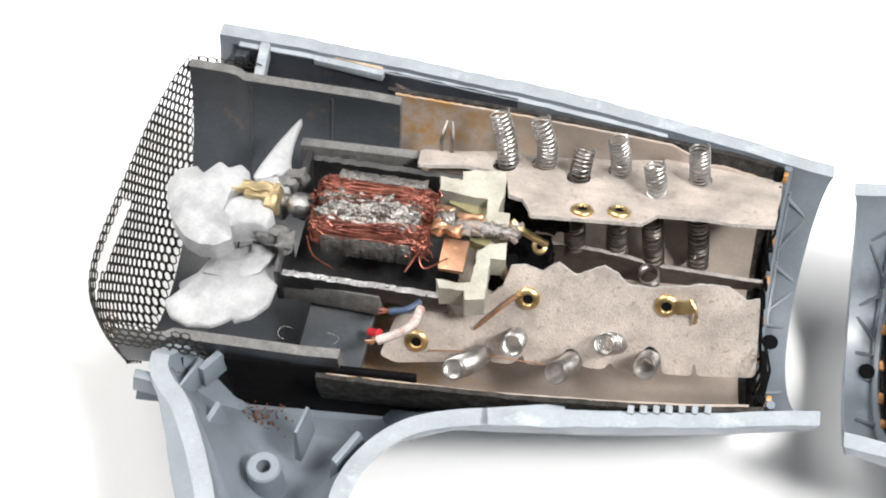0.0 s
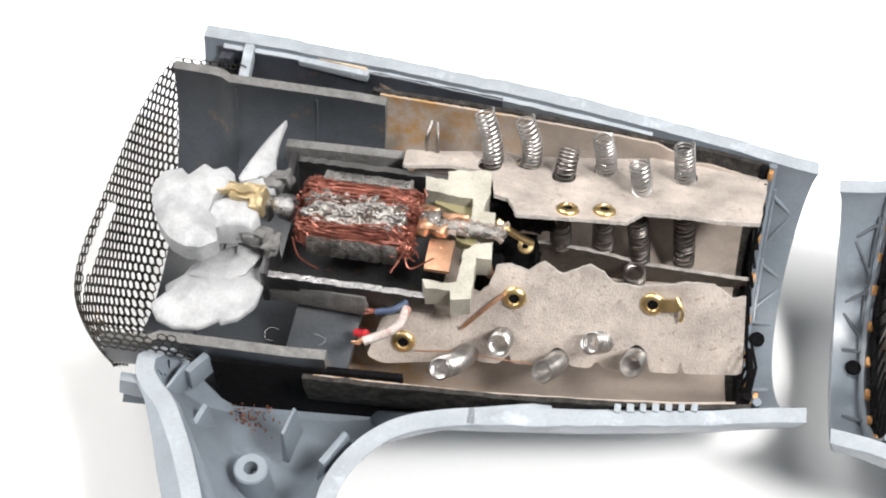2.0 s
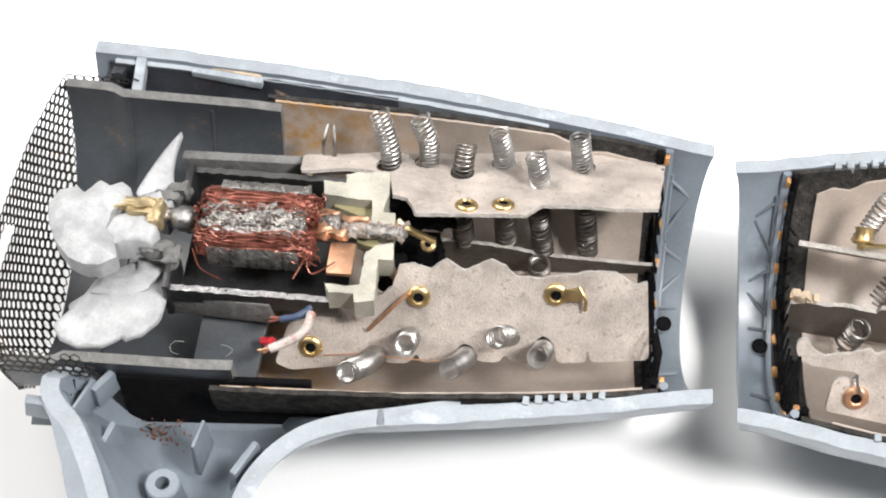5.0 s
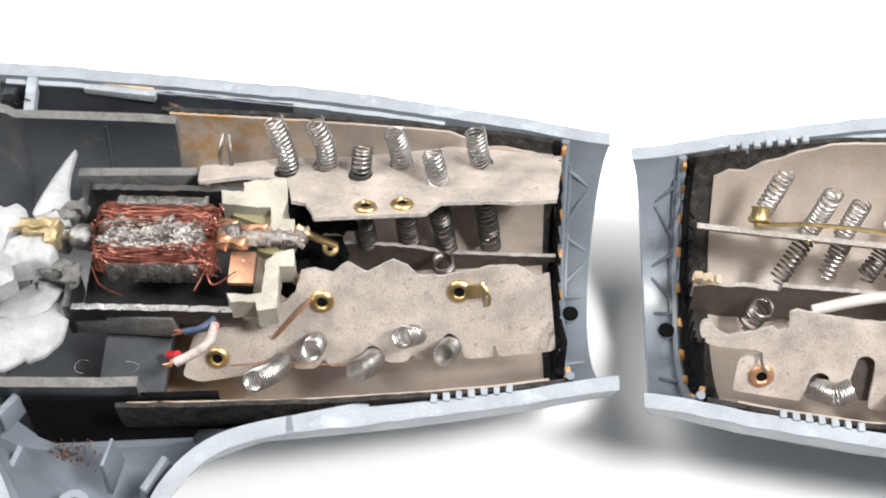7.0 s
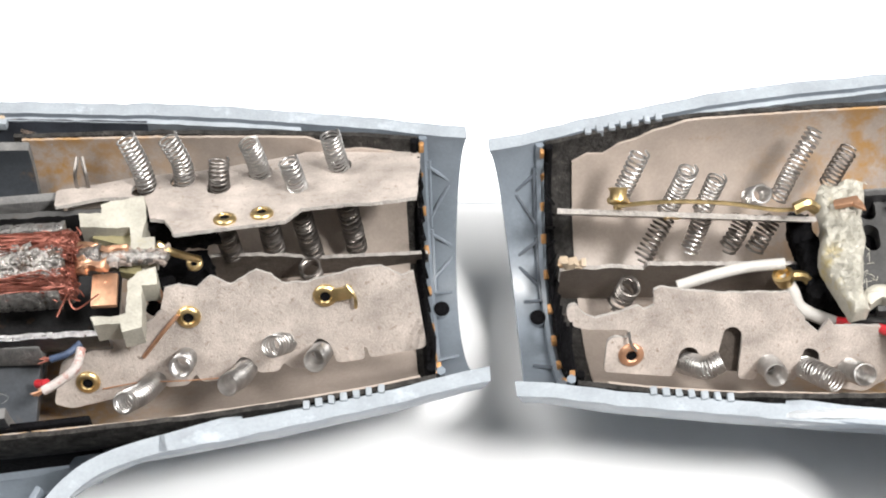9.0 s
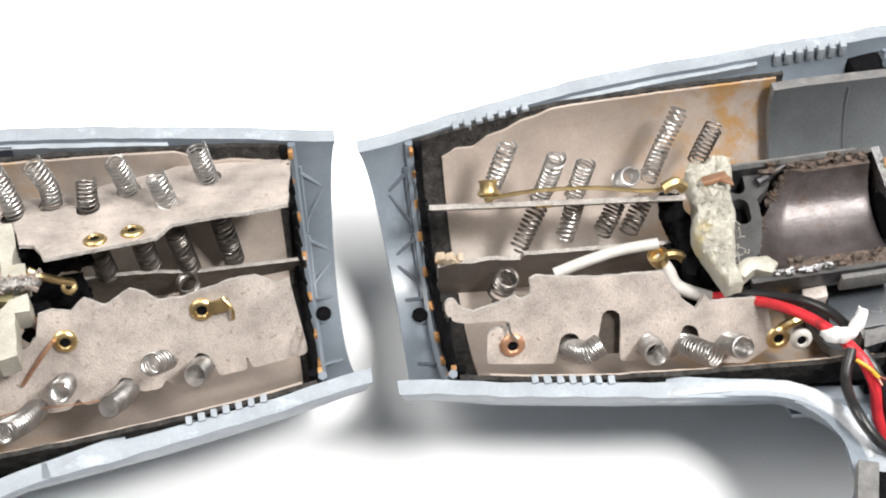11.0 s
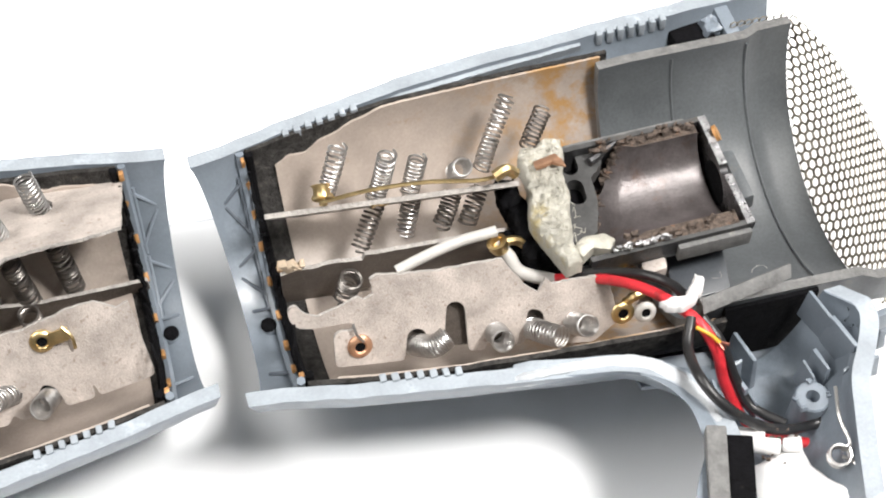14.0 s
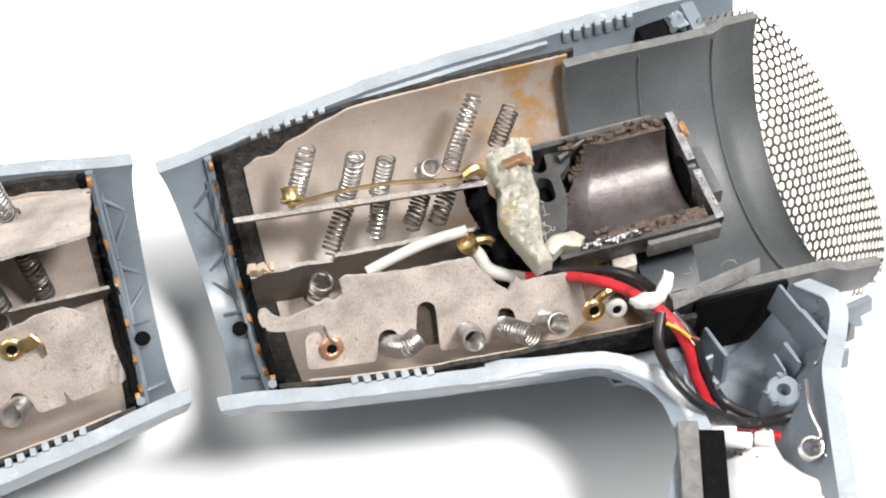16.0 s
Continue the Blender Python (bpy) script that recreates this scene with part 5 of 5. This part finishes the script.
part("broken_rim", bm, GRIT, mot_r, "gritty broken edge of the magnet", smooth=20, kind="stuff")
bm = bmesh.new()
rnd = random.Random(18)
for k in range(70):
    q = rnd.uniform(0.2, 0.5)
    block(bm, mr(rnd.uniform(-13.0, -2.0), -11.8 + rnd.uniform(-0.5, 0.6), 1.6), BX, BV, (0, 0, 1), (q * 1.5, q, q), 0, rough=0.15, seed=k)
part("steel_burr", bm, CUTSTEEL, mot_r, "bright torn steel burrs along the sawn can", smooth=20, kind="stuff")
bm = bmesh.new()
block(bm, mr(15.2, -1.0, -2.2), BX, BV, (0, 0, 1), (2.4, 11.0, 4.0), 0.7, rough=0.2, seed=3)
part("bearing_cup", bm, MIDGREY, mot_r, "grey bearing bracket behind the can")
bm = bmesh.new()
lathe(bm, [(0, 0), (1.6, 0.1), (1.6, 0.8), (0, 1.0)], mr(14.0, 8.4, 0.2), (0.9, 0, 0.5), 12)
part("rivet", bm, BRONZE, mot_r)
# plastic bridge with dark brush slots between the cap and the magnet
FLATB = ((0, 0, 28.6), (1, 0, 0), (0, 1, 0.0))
bm = bmesh.new()
plate(bm, FLATB, ragged([(68.0, 21.2), (72.0, 21.6), (77.0, 19.8), (76.4, 16.6), (73.8, 14.0), (73.6, 8.0), (72.0, 2.0), (67.0, 0.4), (66.6, 9.0)], 0.9, 0.15, 22), 3.0, [slot(70.6, 17.9, 3.0, 5.2), slot(70.4, 11.4, 3.2, 5.6)], side=0)
part("brush_bridge", bm, CANIN, mot_r, "grey plastic bridge with brush slots", smooth=40)
bm = bmesh.new()
block(bm, (70.5, 14.5, 24.6), BX, BV, (0, 0, 1), (6, 14, 2), 0.3)
part("brush_holder", bm, BLACK, mot_r, "black brush holder below the slots")
bm = bmesh.new()
tube(bm, curve([(74.2, 16.8, 29.6), (77.0, 18.4, 29.8), (80.0, 20.0, 30.0)], 6), [0.9] * 6 + [0.6] * 8, 8)
part("slot_shadow", bm, CAN, mot_r, "dark bar standing in for the shadow beside the slots")
bm = bmesh.new()
rnd = random.Random(3)
CAPR = ((0, 0, 32.8), (1, 0, 0), (0, 1, 0))
cap = [(60.6, 17.6), (62.0, 20.2), (64.4, 19.6), (66.4, 21.4), (69.4, 20.4), (69.0, 16.0), (67.8, 13.4), (68.2, 8.6), (67.0, 3.0), (66.2, -1.6), (66.9, -6.2), (64.0, -6.9), (62.6, -3.6), (61.0, 0.6), (59.8, 4.6), (60.8, 9.0), (61.2, 13.2)]
mound(bm, CAPR, ragged(cap, 1.0, 0.14, 15), 0.4, 0.8, 1.0, 3.4, seed=15, rough=1.0, freq=0.85)
mound(bm, ((0, 0, 32.0), (1, 0, 0), (0, 1, 0)), ragged([(66.2, -2.4), (68.4, -0.8), (72.0, -0.6), (73.8, -2.4), (72.4, -4.2), (69.6, -3.2), (67.4, -4.8)], 0.6, 0.12, 5), 0.45, 0.5, 1.0, 2.6, seed=19, rough=0.4)
for k in range(90):
    f = rnd.random()
    p = Vector((65.4, 19.6, 34.0)).lerp(Vector((64.4, -4.6, 34.0)), f) + Vector((rnd.uniform(-3.4, 3.4), 0, rnd.uniform(-0.4, 0.3)))
    tube(bm, curve([p, p + Vector((rnd.uniform(-1, 1), rnd.uniform(-1, 1), 0.6)), p + Vector((rnd.uniform(-1.8, 1.8), rnd.uniform(-1.8, 1.8), 0.4))], 4), 0.07, 4)
part("end_cap", bm, CREAM, mot_r, "torn cream plastic end cap with fluffy edges", smooth=45)
bm = bmesh.new()
block(bm, (65.2, 14.6, 35.0), BX + BV * 0.15, BV, (0, 0, 1), (4.8, 1.9, 0.8), 0.25, rough=0.35, seed=2)
block(bm, (67.2, 14.0, 35.1), BX - BV * 0.3, BV, (0, 0, 1), (2.4, 1.6, 0.8), 0.25, rough=0.35, seed=5)
part("brush_spring", bm, COPPERBAR, mot_r, "bright copper brush arm")
bm = bmesh.new()
block(bm, mr(6, -13.2, -2.2), BX, BV, (0, 0, 1), (14, 1.2, 4), 0.5)
part("motor_cradle", bm, DUCTCUT, duct_r, "dark plastic motor cradle")
bm = bmesh.new()
block(bm, mr(-2, 13.3, -2.0), BX, BV, (0, 0, 1), (24, 1.1, 4), 0.5)
part("motor_cradle", bm, DUCTCUT, duct_r, "dark plastic motor cradle")
bm = bmesh.new()
block(bm, (90.2, -2.9, 18.0), RIGHT.u, (0.1, 0.97, 0.1), (0, -0.1, 0.97), (11, 12, 2.2), 0.4)
part("strut", bm, DUCT, duct_r, "dark grey radial strut")

# ---- wires and fittings of the switch half ----


def cable(name, pts, r, mat, label, category="wire", ends=None, base=None):
    t = thing(name, base or pts[len(pts) // 2], label, category, "loose wires")
    bm = bmesh.new()
    tube(bm, curve(pts, 10), r, 10)
    part("insulation", bm, mat, t)
    if ends:
        bm = bmesh.new()
        rnd = random.Random(len(pts))
        p, q = Vector(pts[-1]), Vector(pts[-2])
        d = (p - q).normalized()
        for k in range(9):
            tube(bm, [p - d * 0.5, p + d * rnd.uniform(0.8, 1.8) + Vector((rnd.uniform(-0.7, 0.7), rnd.uniform(-0.7, 0.7), rnd.uniform(-0.5, 0.7)))], 0.15, 4)
        part("strands", bm, ends, t, "frayed bare strands")
    return t


cable("red_wire", [(62.6, -4.6, 26.0), (67.9, -6.0, 27.0), (73.4, -12.4, 33.0), (77.4, -18.3, 36.5), (81.1, -25.0, 38.5), (83.4, -29.6, 36.0), (85.0, -32.6, 29.0), (88.4, -36.7, 22.0), (93.0, -41.1, 22.0), (97.5, -43.6, 23.0)], 0.98, RED, "thick red insulated wire with a burnt spot", ends=DARKRED)
cable("black_wire", [(65.1, -4.7, 27.0), (70.2, -6.7, 29.0), (75.6, -11.5, 34.0), (79.3, -15.5, 36.0), (81.1, -20.2, 38.0)], 0.92, RUBBER, "black insulated wire with a stripped end", ends=COPPER)
cable("black_wire", [(80.2, -24.6, 39.0), (78.3, -29.7, 38.0), (78.1, -37.1, 40.5), (81.6, -41.8, 38.0), (88.6, -43.6, 32.0), (97.2, -41.7, 26.0), (102.3, -40.7, 27.0), (107.0, -38.4, 28.0)], 0.92, RUBBER, "black insulated wire bent up to a cut end", ends=COPPER)
cable("black_wire", [(82.3, -24.4, 38.0), (84.6, -28.8, 36.0), (87.0, -31.9, 29.0), (89.3, -35.7, 25.0), (93.9, -40.1, 25.0)], 0.9, RUBBER, "black insulated wire along the grip")
cable("yellow_wire", [(72.9, -1.7, 24.0), (75.1, -3.5, 24.0), (75.9, -5.8, 25.0)], 0.7, YELLOW, "short yellow insulated wire")
cable("yellow_wire", [(80.2, -27.1, 40.0), (82.2, -28.7, 39.5), (83.6, -29.8, 38.4)], 0.36, YELLOW, "thin yellow wire with copper end", ends=COPPER)
cable("white_sleeve", [(35.3, 2.2, 27.0), (40.8, 3.6, 28.0), (47.2, 4.8, 29.0), (54.1, 5.0, 30.0)], 1.05, SLEEVE, "white fibreglass sleeve over a lead")
cable("white_sleeve", [(54.0, 4.4, 27.0), (55.7, 1.9, 26.0), (57.4, -0.6, 24.0), (63.1, -3.0, 23.0)], 1.25, SLEEVE, "white fibreglass sleeve with a brass end")
t = thing("brass_ferrule", (54.4, 4.3, 27.0), "crimped brass ferrule on a white sleeve", "terminal")
bm = bmesh.new()
lathe(bm, [(1.5, -1.5), (1.9, 0.0), (1.9, 0.8), (1.3, 0.9), (1.2, -0.5), (0, -0.6)], (53.9, 3.1, 28.5), (-0.3, 0.2, 0.9), 18)
tube(bm, curve([(54.7, 3.1, 29.0), (57.5, 3.6, 28.0), (59.8, 2.7, 26.0)], 6), 0.9, 8)
part("crimp", bm, BRASS, t)
t = thing("terminal_eyelets", (75.0, -9.2, 18.0), "brass and pale riveted terminals beside the wires", "terminal")
eyelet(Vector((73.5, -11.4, 22.0)), nR, t, 2.2)
eyelet(Vector((77.5, -12.1, 22.0)), nR, t, 2.0, SLEEVE, "pale tube end")
bm = bmesh.new()
tube(bm, curve([(74.4, -10.1, 23.0), (75.6, -10.4, 25.0), (77.4, -9.8, 25.0)], 6), 0.9, 8)
part("terminal_lug", bm, BRASS, t)
bm = bmesh.new()
block(bm, (69.2, -9.5, 24.0), RIGHT.u, PLANE_RB[2], nR, (6, 2.2, 1.2), 0.4)
block(bm, (80.7, -5.7, 25.0), RIGHT.u, (0, 1, 0), (0, 0, 1), (4.5, 2.6, 2.6), 0.6, rough=0.3)
part("mica_tab", bm, MICA, t)
t = thing("cable_tie", (82.0, -16.2, 27.0), "white nylon cable tie round the wires, long grey tail", "cable tie")
bm = bmesh.new()
mound(bm, ((0, 0, 37), (1, 0, 0.05), (0, 1, 0)), ragged([(75.4, -21.6), (77.8, -21.0), (80.0, -21.4), (81.4, -19.6), (82.6, -17.4), (83.8, -18.6), (83.0, -20.8), (81.4, -22.6), (78.6, -23.6), (76.4, -23.0)], 0.5, 0.25, 4), 0.35, 0.9, 0.9, 1.6, seed=4, rough=0.7, freq=0.8)
part("tie_head", bm, WHITE, t, "white notched tie head", smooth=75)
bm = bmesh.new()
a, b = Vector((82.5, -23.2, 39.5)), Vector((99.6, -18.6, 38.0))
block(bm, (a + b) / 2, b - a, (0, 0.7, 0.7), (0, -0.7, 0.7), ((b - a).length, 2.6, 0.9), 0.2, rough=0.2)
part("tie_tail", bm, DUCTCUT, t, "dusty grey tail of the tie")
# grip fittings
boss(shell_r, *Vector((98.7, -37.9, 20.0)), 9, 3.0, True)
for k, (p, al, sz) in enumerate((((87.4, -31.0, 26.0), (0.3, -0.95, 0), (8.0, 1.5, 5)), ((89.4, -34.4, 24.0), (0.3, -0.95, 0), (4.2, 1.0, 5)), ((103.4, -25.2, 32.0), (0.32, -0.95, 0), (8.4, 1.3, 8)), ((105.4, -30.6, 32.0), (0.32, -0.95, 0), (8.0, 2.2, 8)),
                                 ((101.6, -32.6, 28.0), (0.25, -0.97, 0), (5.4, 1.6, 7)), ((99.2, -33.4, 27.0), (0.25, -0.97, 0), (4.6, 1.2, 7)), ((104.6, -36.4, 31.0), (0.9, 0.35, 0), (3.2, 1.2, 6)))):
    fin(shell_r, p, al, sz, k + 30)
fin(shell_r, (91.5, -24.8, 22.0), (0.25, -0.95, 0), (8, 1.6, 8), 1)
fin(shell_r, (88.4, -28.6, 25.0), (0.9, 0.2, 0), (3, 1.4, 6), 2)
fin(shell_r, (101.7, -46.9, 24.0), (0.6, 0.8, 0), (9, 2.0, 6), 3)
fin(shell_r, (106.7, -25.9, 22.0), (0.9, -0.3, 0), (5, 1.6, 7), 4)
fin(shell_r, (112.7, -25.1, 28.0), (0.35, -0.93, 0), (10, 2.2, 5), 5)
fin(shell_r, (109.4, -33.0, 26.0), (0.9, 0.1, 0), (7, 1.6, 6), 6)
fin(shell_r, (82.2, -43.4, 26.0), (0.0, 1, 0), (24, 1.6, 14), 7)
fin(shell_r, (114.3, -27.5, 33.0), (0.9, 0.2, 0), (7, 3, 4), 8)
t = thing("rocker_switch", (100.9, -45.0, 10.0), "broken white plastic switch body in the grip", "switch")
SW = ((0, 0, 29.5), (1, 0, 0), (0, 1, 0))
body = [(83.4, -50.6), (84.6, -48.6), (87.4, -47.8), (89.2, -46.4), (90.8, -45.6), (92.4, -44.2), (94.2, -44.8), (93.6, -47.6), (94.2, -50.4), (96.0, -53.0), (99.0, -55.4), (100.6, -58.6), (100.2, -64.0), (96.0, -69.0), (81.6, -66.0), (81.4, -57.5)]
bm = bmesh.new()
mound(bm, SW, ragged(body, 1.2, 0.16, 14), 0.6, 2.6, 3.4, 10.0, seed=14, rough=0.8, freq=0.35)
part("switch_body", bm, WHITE, t, "chipped white plastic", smooth=60)
for k, (p, sz) in enumerate((((85.4, -43.9, 31.5), (4.8, 2.4, 3)), ((87.2, -46.3, 31.5), (5.0, 2.8, 3.4)), ((91.2, -47.6, 32.5), (3.0, 2.4, 2.4)))):
    bm = bmesh.new()
    lathe(bm, [(0, -sz[0] / 2), (sz[1] / 2 - 0.3, -sz[0] / 2), (sz[1] / 2, -sz[0] / 2 + 0.3), (sz[1] / 2, sz[0] / 2 - 0.3), (sz[1] / 2 - 0.3, sz[0] / 2), (0, sz[0] / 2)], p, (0.95, -0.35, 0.1), 14)
    part("switch_lug", bm, WHITE, t, "round white plastic lug", smooth=45)
bm = bmesh.new()
rnd = random.Random(77)
for k in range(40):
    p = Vector((88.5, -46.0, 31.0)) + Vector((rnd.gauss(0, 1.8), rnd.gauss(0, 1.6), rnd.uniform(-0.5, 1.2)))
    q = rnd.uniform(0.2, 0.6)
    block(bm, p, (1, rnd.uniform(-1, 1), 0), (rnd.uniform(-1, 1), 1, 0), (0, 0, 1), (q, q * 0.7, q), 0, rough=0.1, seed=k)
part("plastic_crumb", bm, GRIT, t, "brown crumbs between the broken lugs", kind="stuff")
bm = bmesh.new()
block(bm, (79.8, -54.5, 36.5), (0.25, 1, 0), (1, -0.25, 0), (0, 0, 1), (17, 4.6, 2), 0.4)
part("switch_cavity", bm, BLACK, t, "black block for the shade in the slot beside the switch")
bm = bmesh.new()
block(bm, (76.3, -53.7, 36.5), (0.25, 1, 0), (1, -0.25, 0), (0, 0, 1), (19, 3.2, 3.6), 0.4, rough=0.2)
part("switch_housing", bm, DUCTCUT, t, "sawn grey wall of the switch housing")
t = thing("spring_clip", (103.9, -48.0, 22.0), "small bent steel spring clip", "spring clip")
bm = bmesh.new()
coil(bm, [(98.0, -51.0, 32.0), (97.6, -51.8, 35.0)], 1.7, 0.3, 3, seg=16, n=6)
tube(bm, curve([(97.8, -51.4, 35.2), (99.4, -50.4, 35.6), (99.0, -46.0, 36.4), (100.2, -40.6, 36.4)], 6), 0.32, 6)
tube(bm, curve([(98.0, -51.8, 34.0), (99.6, -53.4, 34.0), (99.4, -56.6, 34.0)], 6), 0.32, 6)
part("clip_wire", bm, STEEL, t)

# fittings of the other grip
boss(shell_l, *Vector((-84.5, -47.2, 20.0)), 9, 2.9)
for k, (p, al, s) in enumerate((((-80.4, -38.7, 27.0), (0.1, 1, 0), (6.5, 1.5, 9)), ((-95.4, -40.8, 26.0), (0.25, 1, 0), (6.0, 2.0, 9)), ((-98.0, -32.6, 31.0), (0.5, 0.9, 0), (5.5, 3.0, 5)),
                                ((-100.6, -36.6, 31.0), (0.3, 1, 0), (9.5, 1.8, 6)), ((-96.7, -45.4, 27.0), (-0.4, 1, 0), (14, 1.8, 6)), ((-106.6, -38.7, 33.0), (1, 0.0, 0), (6, 3.5, 4)), ((-71.2, -43.3, 31.0), (0.4, 1, 0), (8, 2.6, 8)))):
    fin(shell_l, p, al, s, k + 10)
cable("frayed_wire", [(-66.3, -14.6, 36.0), (-68.2, -16.6, 36.0), (-71.1, -17.1, 35.0)], 0.6, BLUE, "cut blue wire with frayed copper strands", ends=COPPER)
cable("frayed_wire", [(-66.0, -15.7, 36.0), (-66.5, -19.3, 36.0), (-69.0, -21.2, 35.0), (-71.8, -22.5, 34.0)], 0.8, STAINED, "cut white wire with frayed reddish strands", ends=COPPERBAR)
cable("red_wire", [(-74.6, -17.8, 28.0), (-73.5, -18.4, 29.0), (-72.6, -18.8, 30.0)], 0.8, RED, "short red insulated wire end")

# ledges, tabs, rust specks and coloured-in shade along the upper inside of the shells
bm = bmesh.new()
out, inn = [], []
for u in steps(58, 113, 30):
    out.append([LEFT.ring(u, p, rim_radius(u, p) - 2.9, 0.97, lean=1.5) for p in steps(0.10, 1.0, 14)])
    inn.append([LEFT.ring(u, p, rim_radius(u, p) - 3.3, 0.97, lean=1.5) for p in steps(0.10, 1.0, 14)])
wall(bm, out, inn, (0, 0, 0))
part("wall_shade", bm, FILM, shell_l, "thin dark sheet for the inner wall's shade, with rust specks")
bm = bmesh.new()
block(bm, (-92.6, 33.4, 34.4), (0.99, -0.06, 0), (0.06, 0.99, 0), (0, 0, 1), (13.6, 1.4, 1.6), 0.3, rough=0.15, seed=4)
part("inner_ledge", bm, SAWN, shell_l, "pale ledge inside the wall")
bm = bmesh.new()
block(bm, (-92.4, 34.6, 34.9), (0.99, -0.06, 0), (0.06, 0.99, 0), (0, 0, 1), (12.4, 1.2, 1.2), 0.3, rough=0.15, seed=5)
part("rust_line", bm, RUSTY, shell_l, "rust-stained strip on the ledge")
bm = bmesh.new()
block(bm, (-108.8, 31.0, 34.4), (-0.16, 1, 0), (1, 0.16, 0), (0, 0, 1), (9.4, 1.9, 3.0), 0.4, rough=0.15, seed=6)
part("locating_tab", bm, SAWN, shell_l, "pale locating tab across the gap")
bm = bmesh.new()
chunk(bm, (-113.4, 33.0, 33.0), (1, 0, 0), (0, 1, 0), (0, 0, 1), (2.4, 4.4, 2.0), 0.3, rough=0.3, seed=7)
part("rim_notch", bm, FILM, shell_l, "dark lump standing in for a notch in the rim")
for k, (x, y, z, sx, m) in enumerate(((-79.0, 30.4, 32.6, 4.6, SHELL), (-77.6, 29.6, 33.0, 2.4, SAWN), (-82.6, 32.8, 31.6, 2.6, GRIT))):
    bm = bmesh.new()
    chunk(bm, (x, y, z), (1, -0.5, 0), (0.5, 1, 0), (0, 0, 1), (sx, 1.3, 2.0), 0.3, rough=0.4, seed=k + 14)
    part("broken_clip", bm, m, shell_l, "broken plastic clip beside the lining")
bm = bmesh.new()
tube(bm, [RIGHT(u, R_SHELL(u) - 4.4, 30) for u in steps(64, 98, 12)], 0.55, 6)
part("inner_ledge", bm, SHELL, shell_r)
bm = bmesh.new()
block(bm, RIGHT(106, R_SHELL(106) - 4.4, 32), RIGHT.v, RIGHT.u, (0, 0, 1), (7.5, 3.0, 6), 0.5, rough=0.3, seed=3)
part("locating_tab", bm, SHELL, shell_r)
bm = bmesh.new()
block(bm, RIGHT(99, R_SHELL(99) - 4.0, 30), RIGHT.u + RIGHT.v * 0.12, RIGHT.v, (0, 0, 1), (9.0, 4.6, 6), 0.8, rough=0.4, seed=5)
part("gap_shade", bm, BLACK, shell_r, "black block for the shade in the hollow beside the tab")
bm = bmesh.new()
chunk(bm, RIGHT(102.6, R_SHELL(102) - 4.2, 33.4), RIGHT.u, RIGHT.v, (0, 0, 1), (3.2, 3.6, 2.6), 0.5, rough=0.5, seed=6)
part("broken_clip", bm, SHELL, shell_r, "broken plastic clip in the gap")


# dark clutter behind the end caps: lumps for the shadow there and for black parts
for par, items in ((heat_r, (((60.3, 7.7, 26.0), (5, 8, 6)), ((59.0, 5.0, 23.0), (7, 5, 5)), ((61.0, 1.4, 25.0), (5, 4, 5)), ((58.5, 13.6, 27.0), (4, 6, 5)), ((65.7, 2.1, 19.0), (14, 5, 6)))),
                   (heat_l, (((-56.1, 9.6, 35.0), (4, 4, 6)), ((-51.8, 9.2, 33.0), (8, 3, 5)), ((-48.9, 10.2, 32.0), (6, 2.4, 4)), ((-55.5, 0.2, 28.0), (5, 5, 6)), ((-53.1, 10.4, 20.0), (10, 5, 6))))):
    for k, (p, sz) in enumerate(items):
        bm = bmesh.new()
        chunk(bm, p, (1, 0.07, 0), (-0.07, 1, 0), (0, 0, 1), sz, 0.6, rough=0.6, seed=k + 90)
        part("dark_clutter", bm, BLACK, par, "black lump for the shadow and dark parts behind the cap", smooth=75)


# torn pale lip on the bend of the switch grip
bm = bmesh.new()
mound(bm, ((0, 0, 35.9), (1, 0, 0), (0, 1, 0)), ragged([(47.6, -28.6), (51, -27.4), (58, -27.1), (65, -27.0), (70, -27.8), (74, -29.8), (77.2, -33.0), (79.8, -37.6), (80.8, -42.4), (79.6, -43.2), (78.2, -39.0), (75.2, -34.6), (71.2, -31.0), (66, -29.3), (60, -28.8), (53, -28.9)], 1.2, 0.12, 9), 0.5, 0.5, 0.8, 2.4, seed=33, rough=0.25, freq=0.5)
part("torn_lip", bm, PALE, shell_r, "torn whitish lip on the bend of the grip")

# dust, hairs and rust crumbs
rnd = random.Random(21)
for par, spots in ((duct_l, ((-93.7, 27.4, 20.0), (-93.0, 30.6, 18.0), (-87.8, -22.6, 30.0), (-81.3, -19.6, 26.0))), (duct_r, ((97.7, 3.3, 26.0), (97.3, -12.6, 30.0), (92.8, -6.1, 20.0)))):
    bm = bmesh.new()
    for p in spots:
        p = Vector(p)
        a, r = rnd.uniform(0, 6.3), rnd.uniform(1.0, 2.0)
        tube(bm, [p + Vector((r * math.cos(a + t), r * math.sin(a + t) * 0.7, 0.3 * math.sin(2 * t))) for t in steps(0, 3.4, 14)], 0.022, 4)
    part("dust_fibre", bm, SLEEVE, par, "fine pale dust hairs", kind="stuff")
bm = bmesh.new()
base = Vector((-90.4, -30.0, 20.0))
for k in range(150):
    p = base + Vector((rnd.gauss(0, 2.6), rnd.gauss(-1.5, 3.2), 0))
    q = rnd.uniform(0.12, 0.45)
    block(bm, (p.x, p.y, 18.4 + rnd.uniform(0, 0.4)), (1, rnd.uniform(-1, 1), 0), (rnd.uniform(-1, 1), 1, 0), (0, 0, 1), (q, q, q), 0, rough=0.1, seed=k)
part("rust_crumb", bm, RUST, shell_l, "scattered brown rust crumbs", kind="stuff")
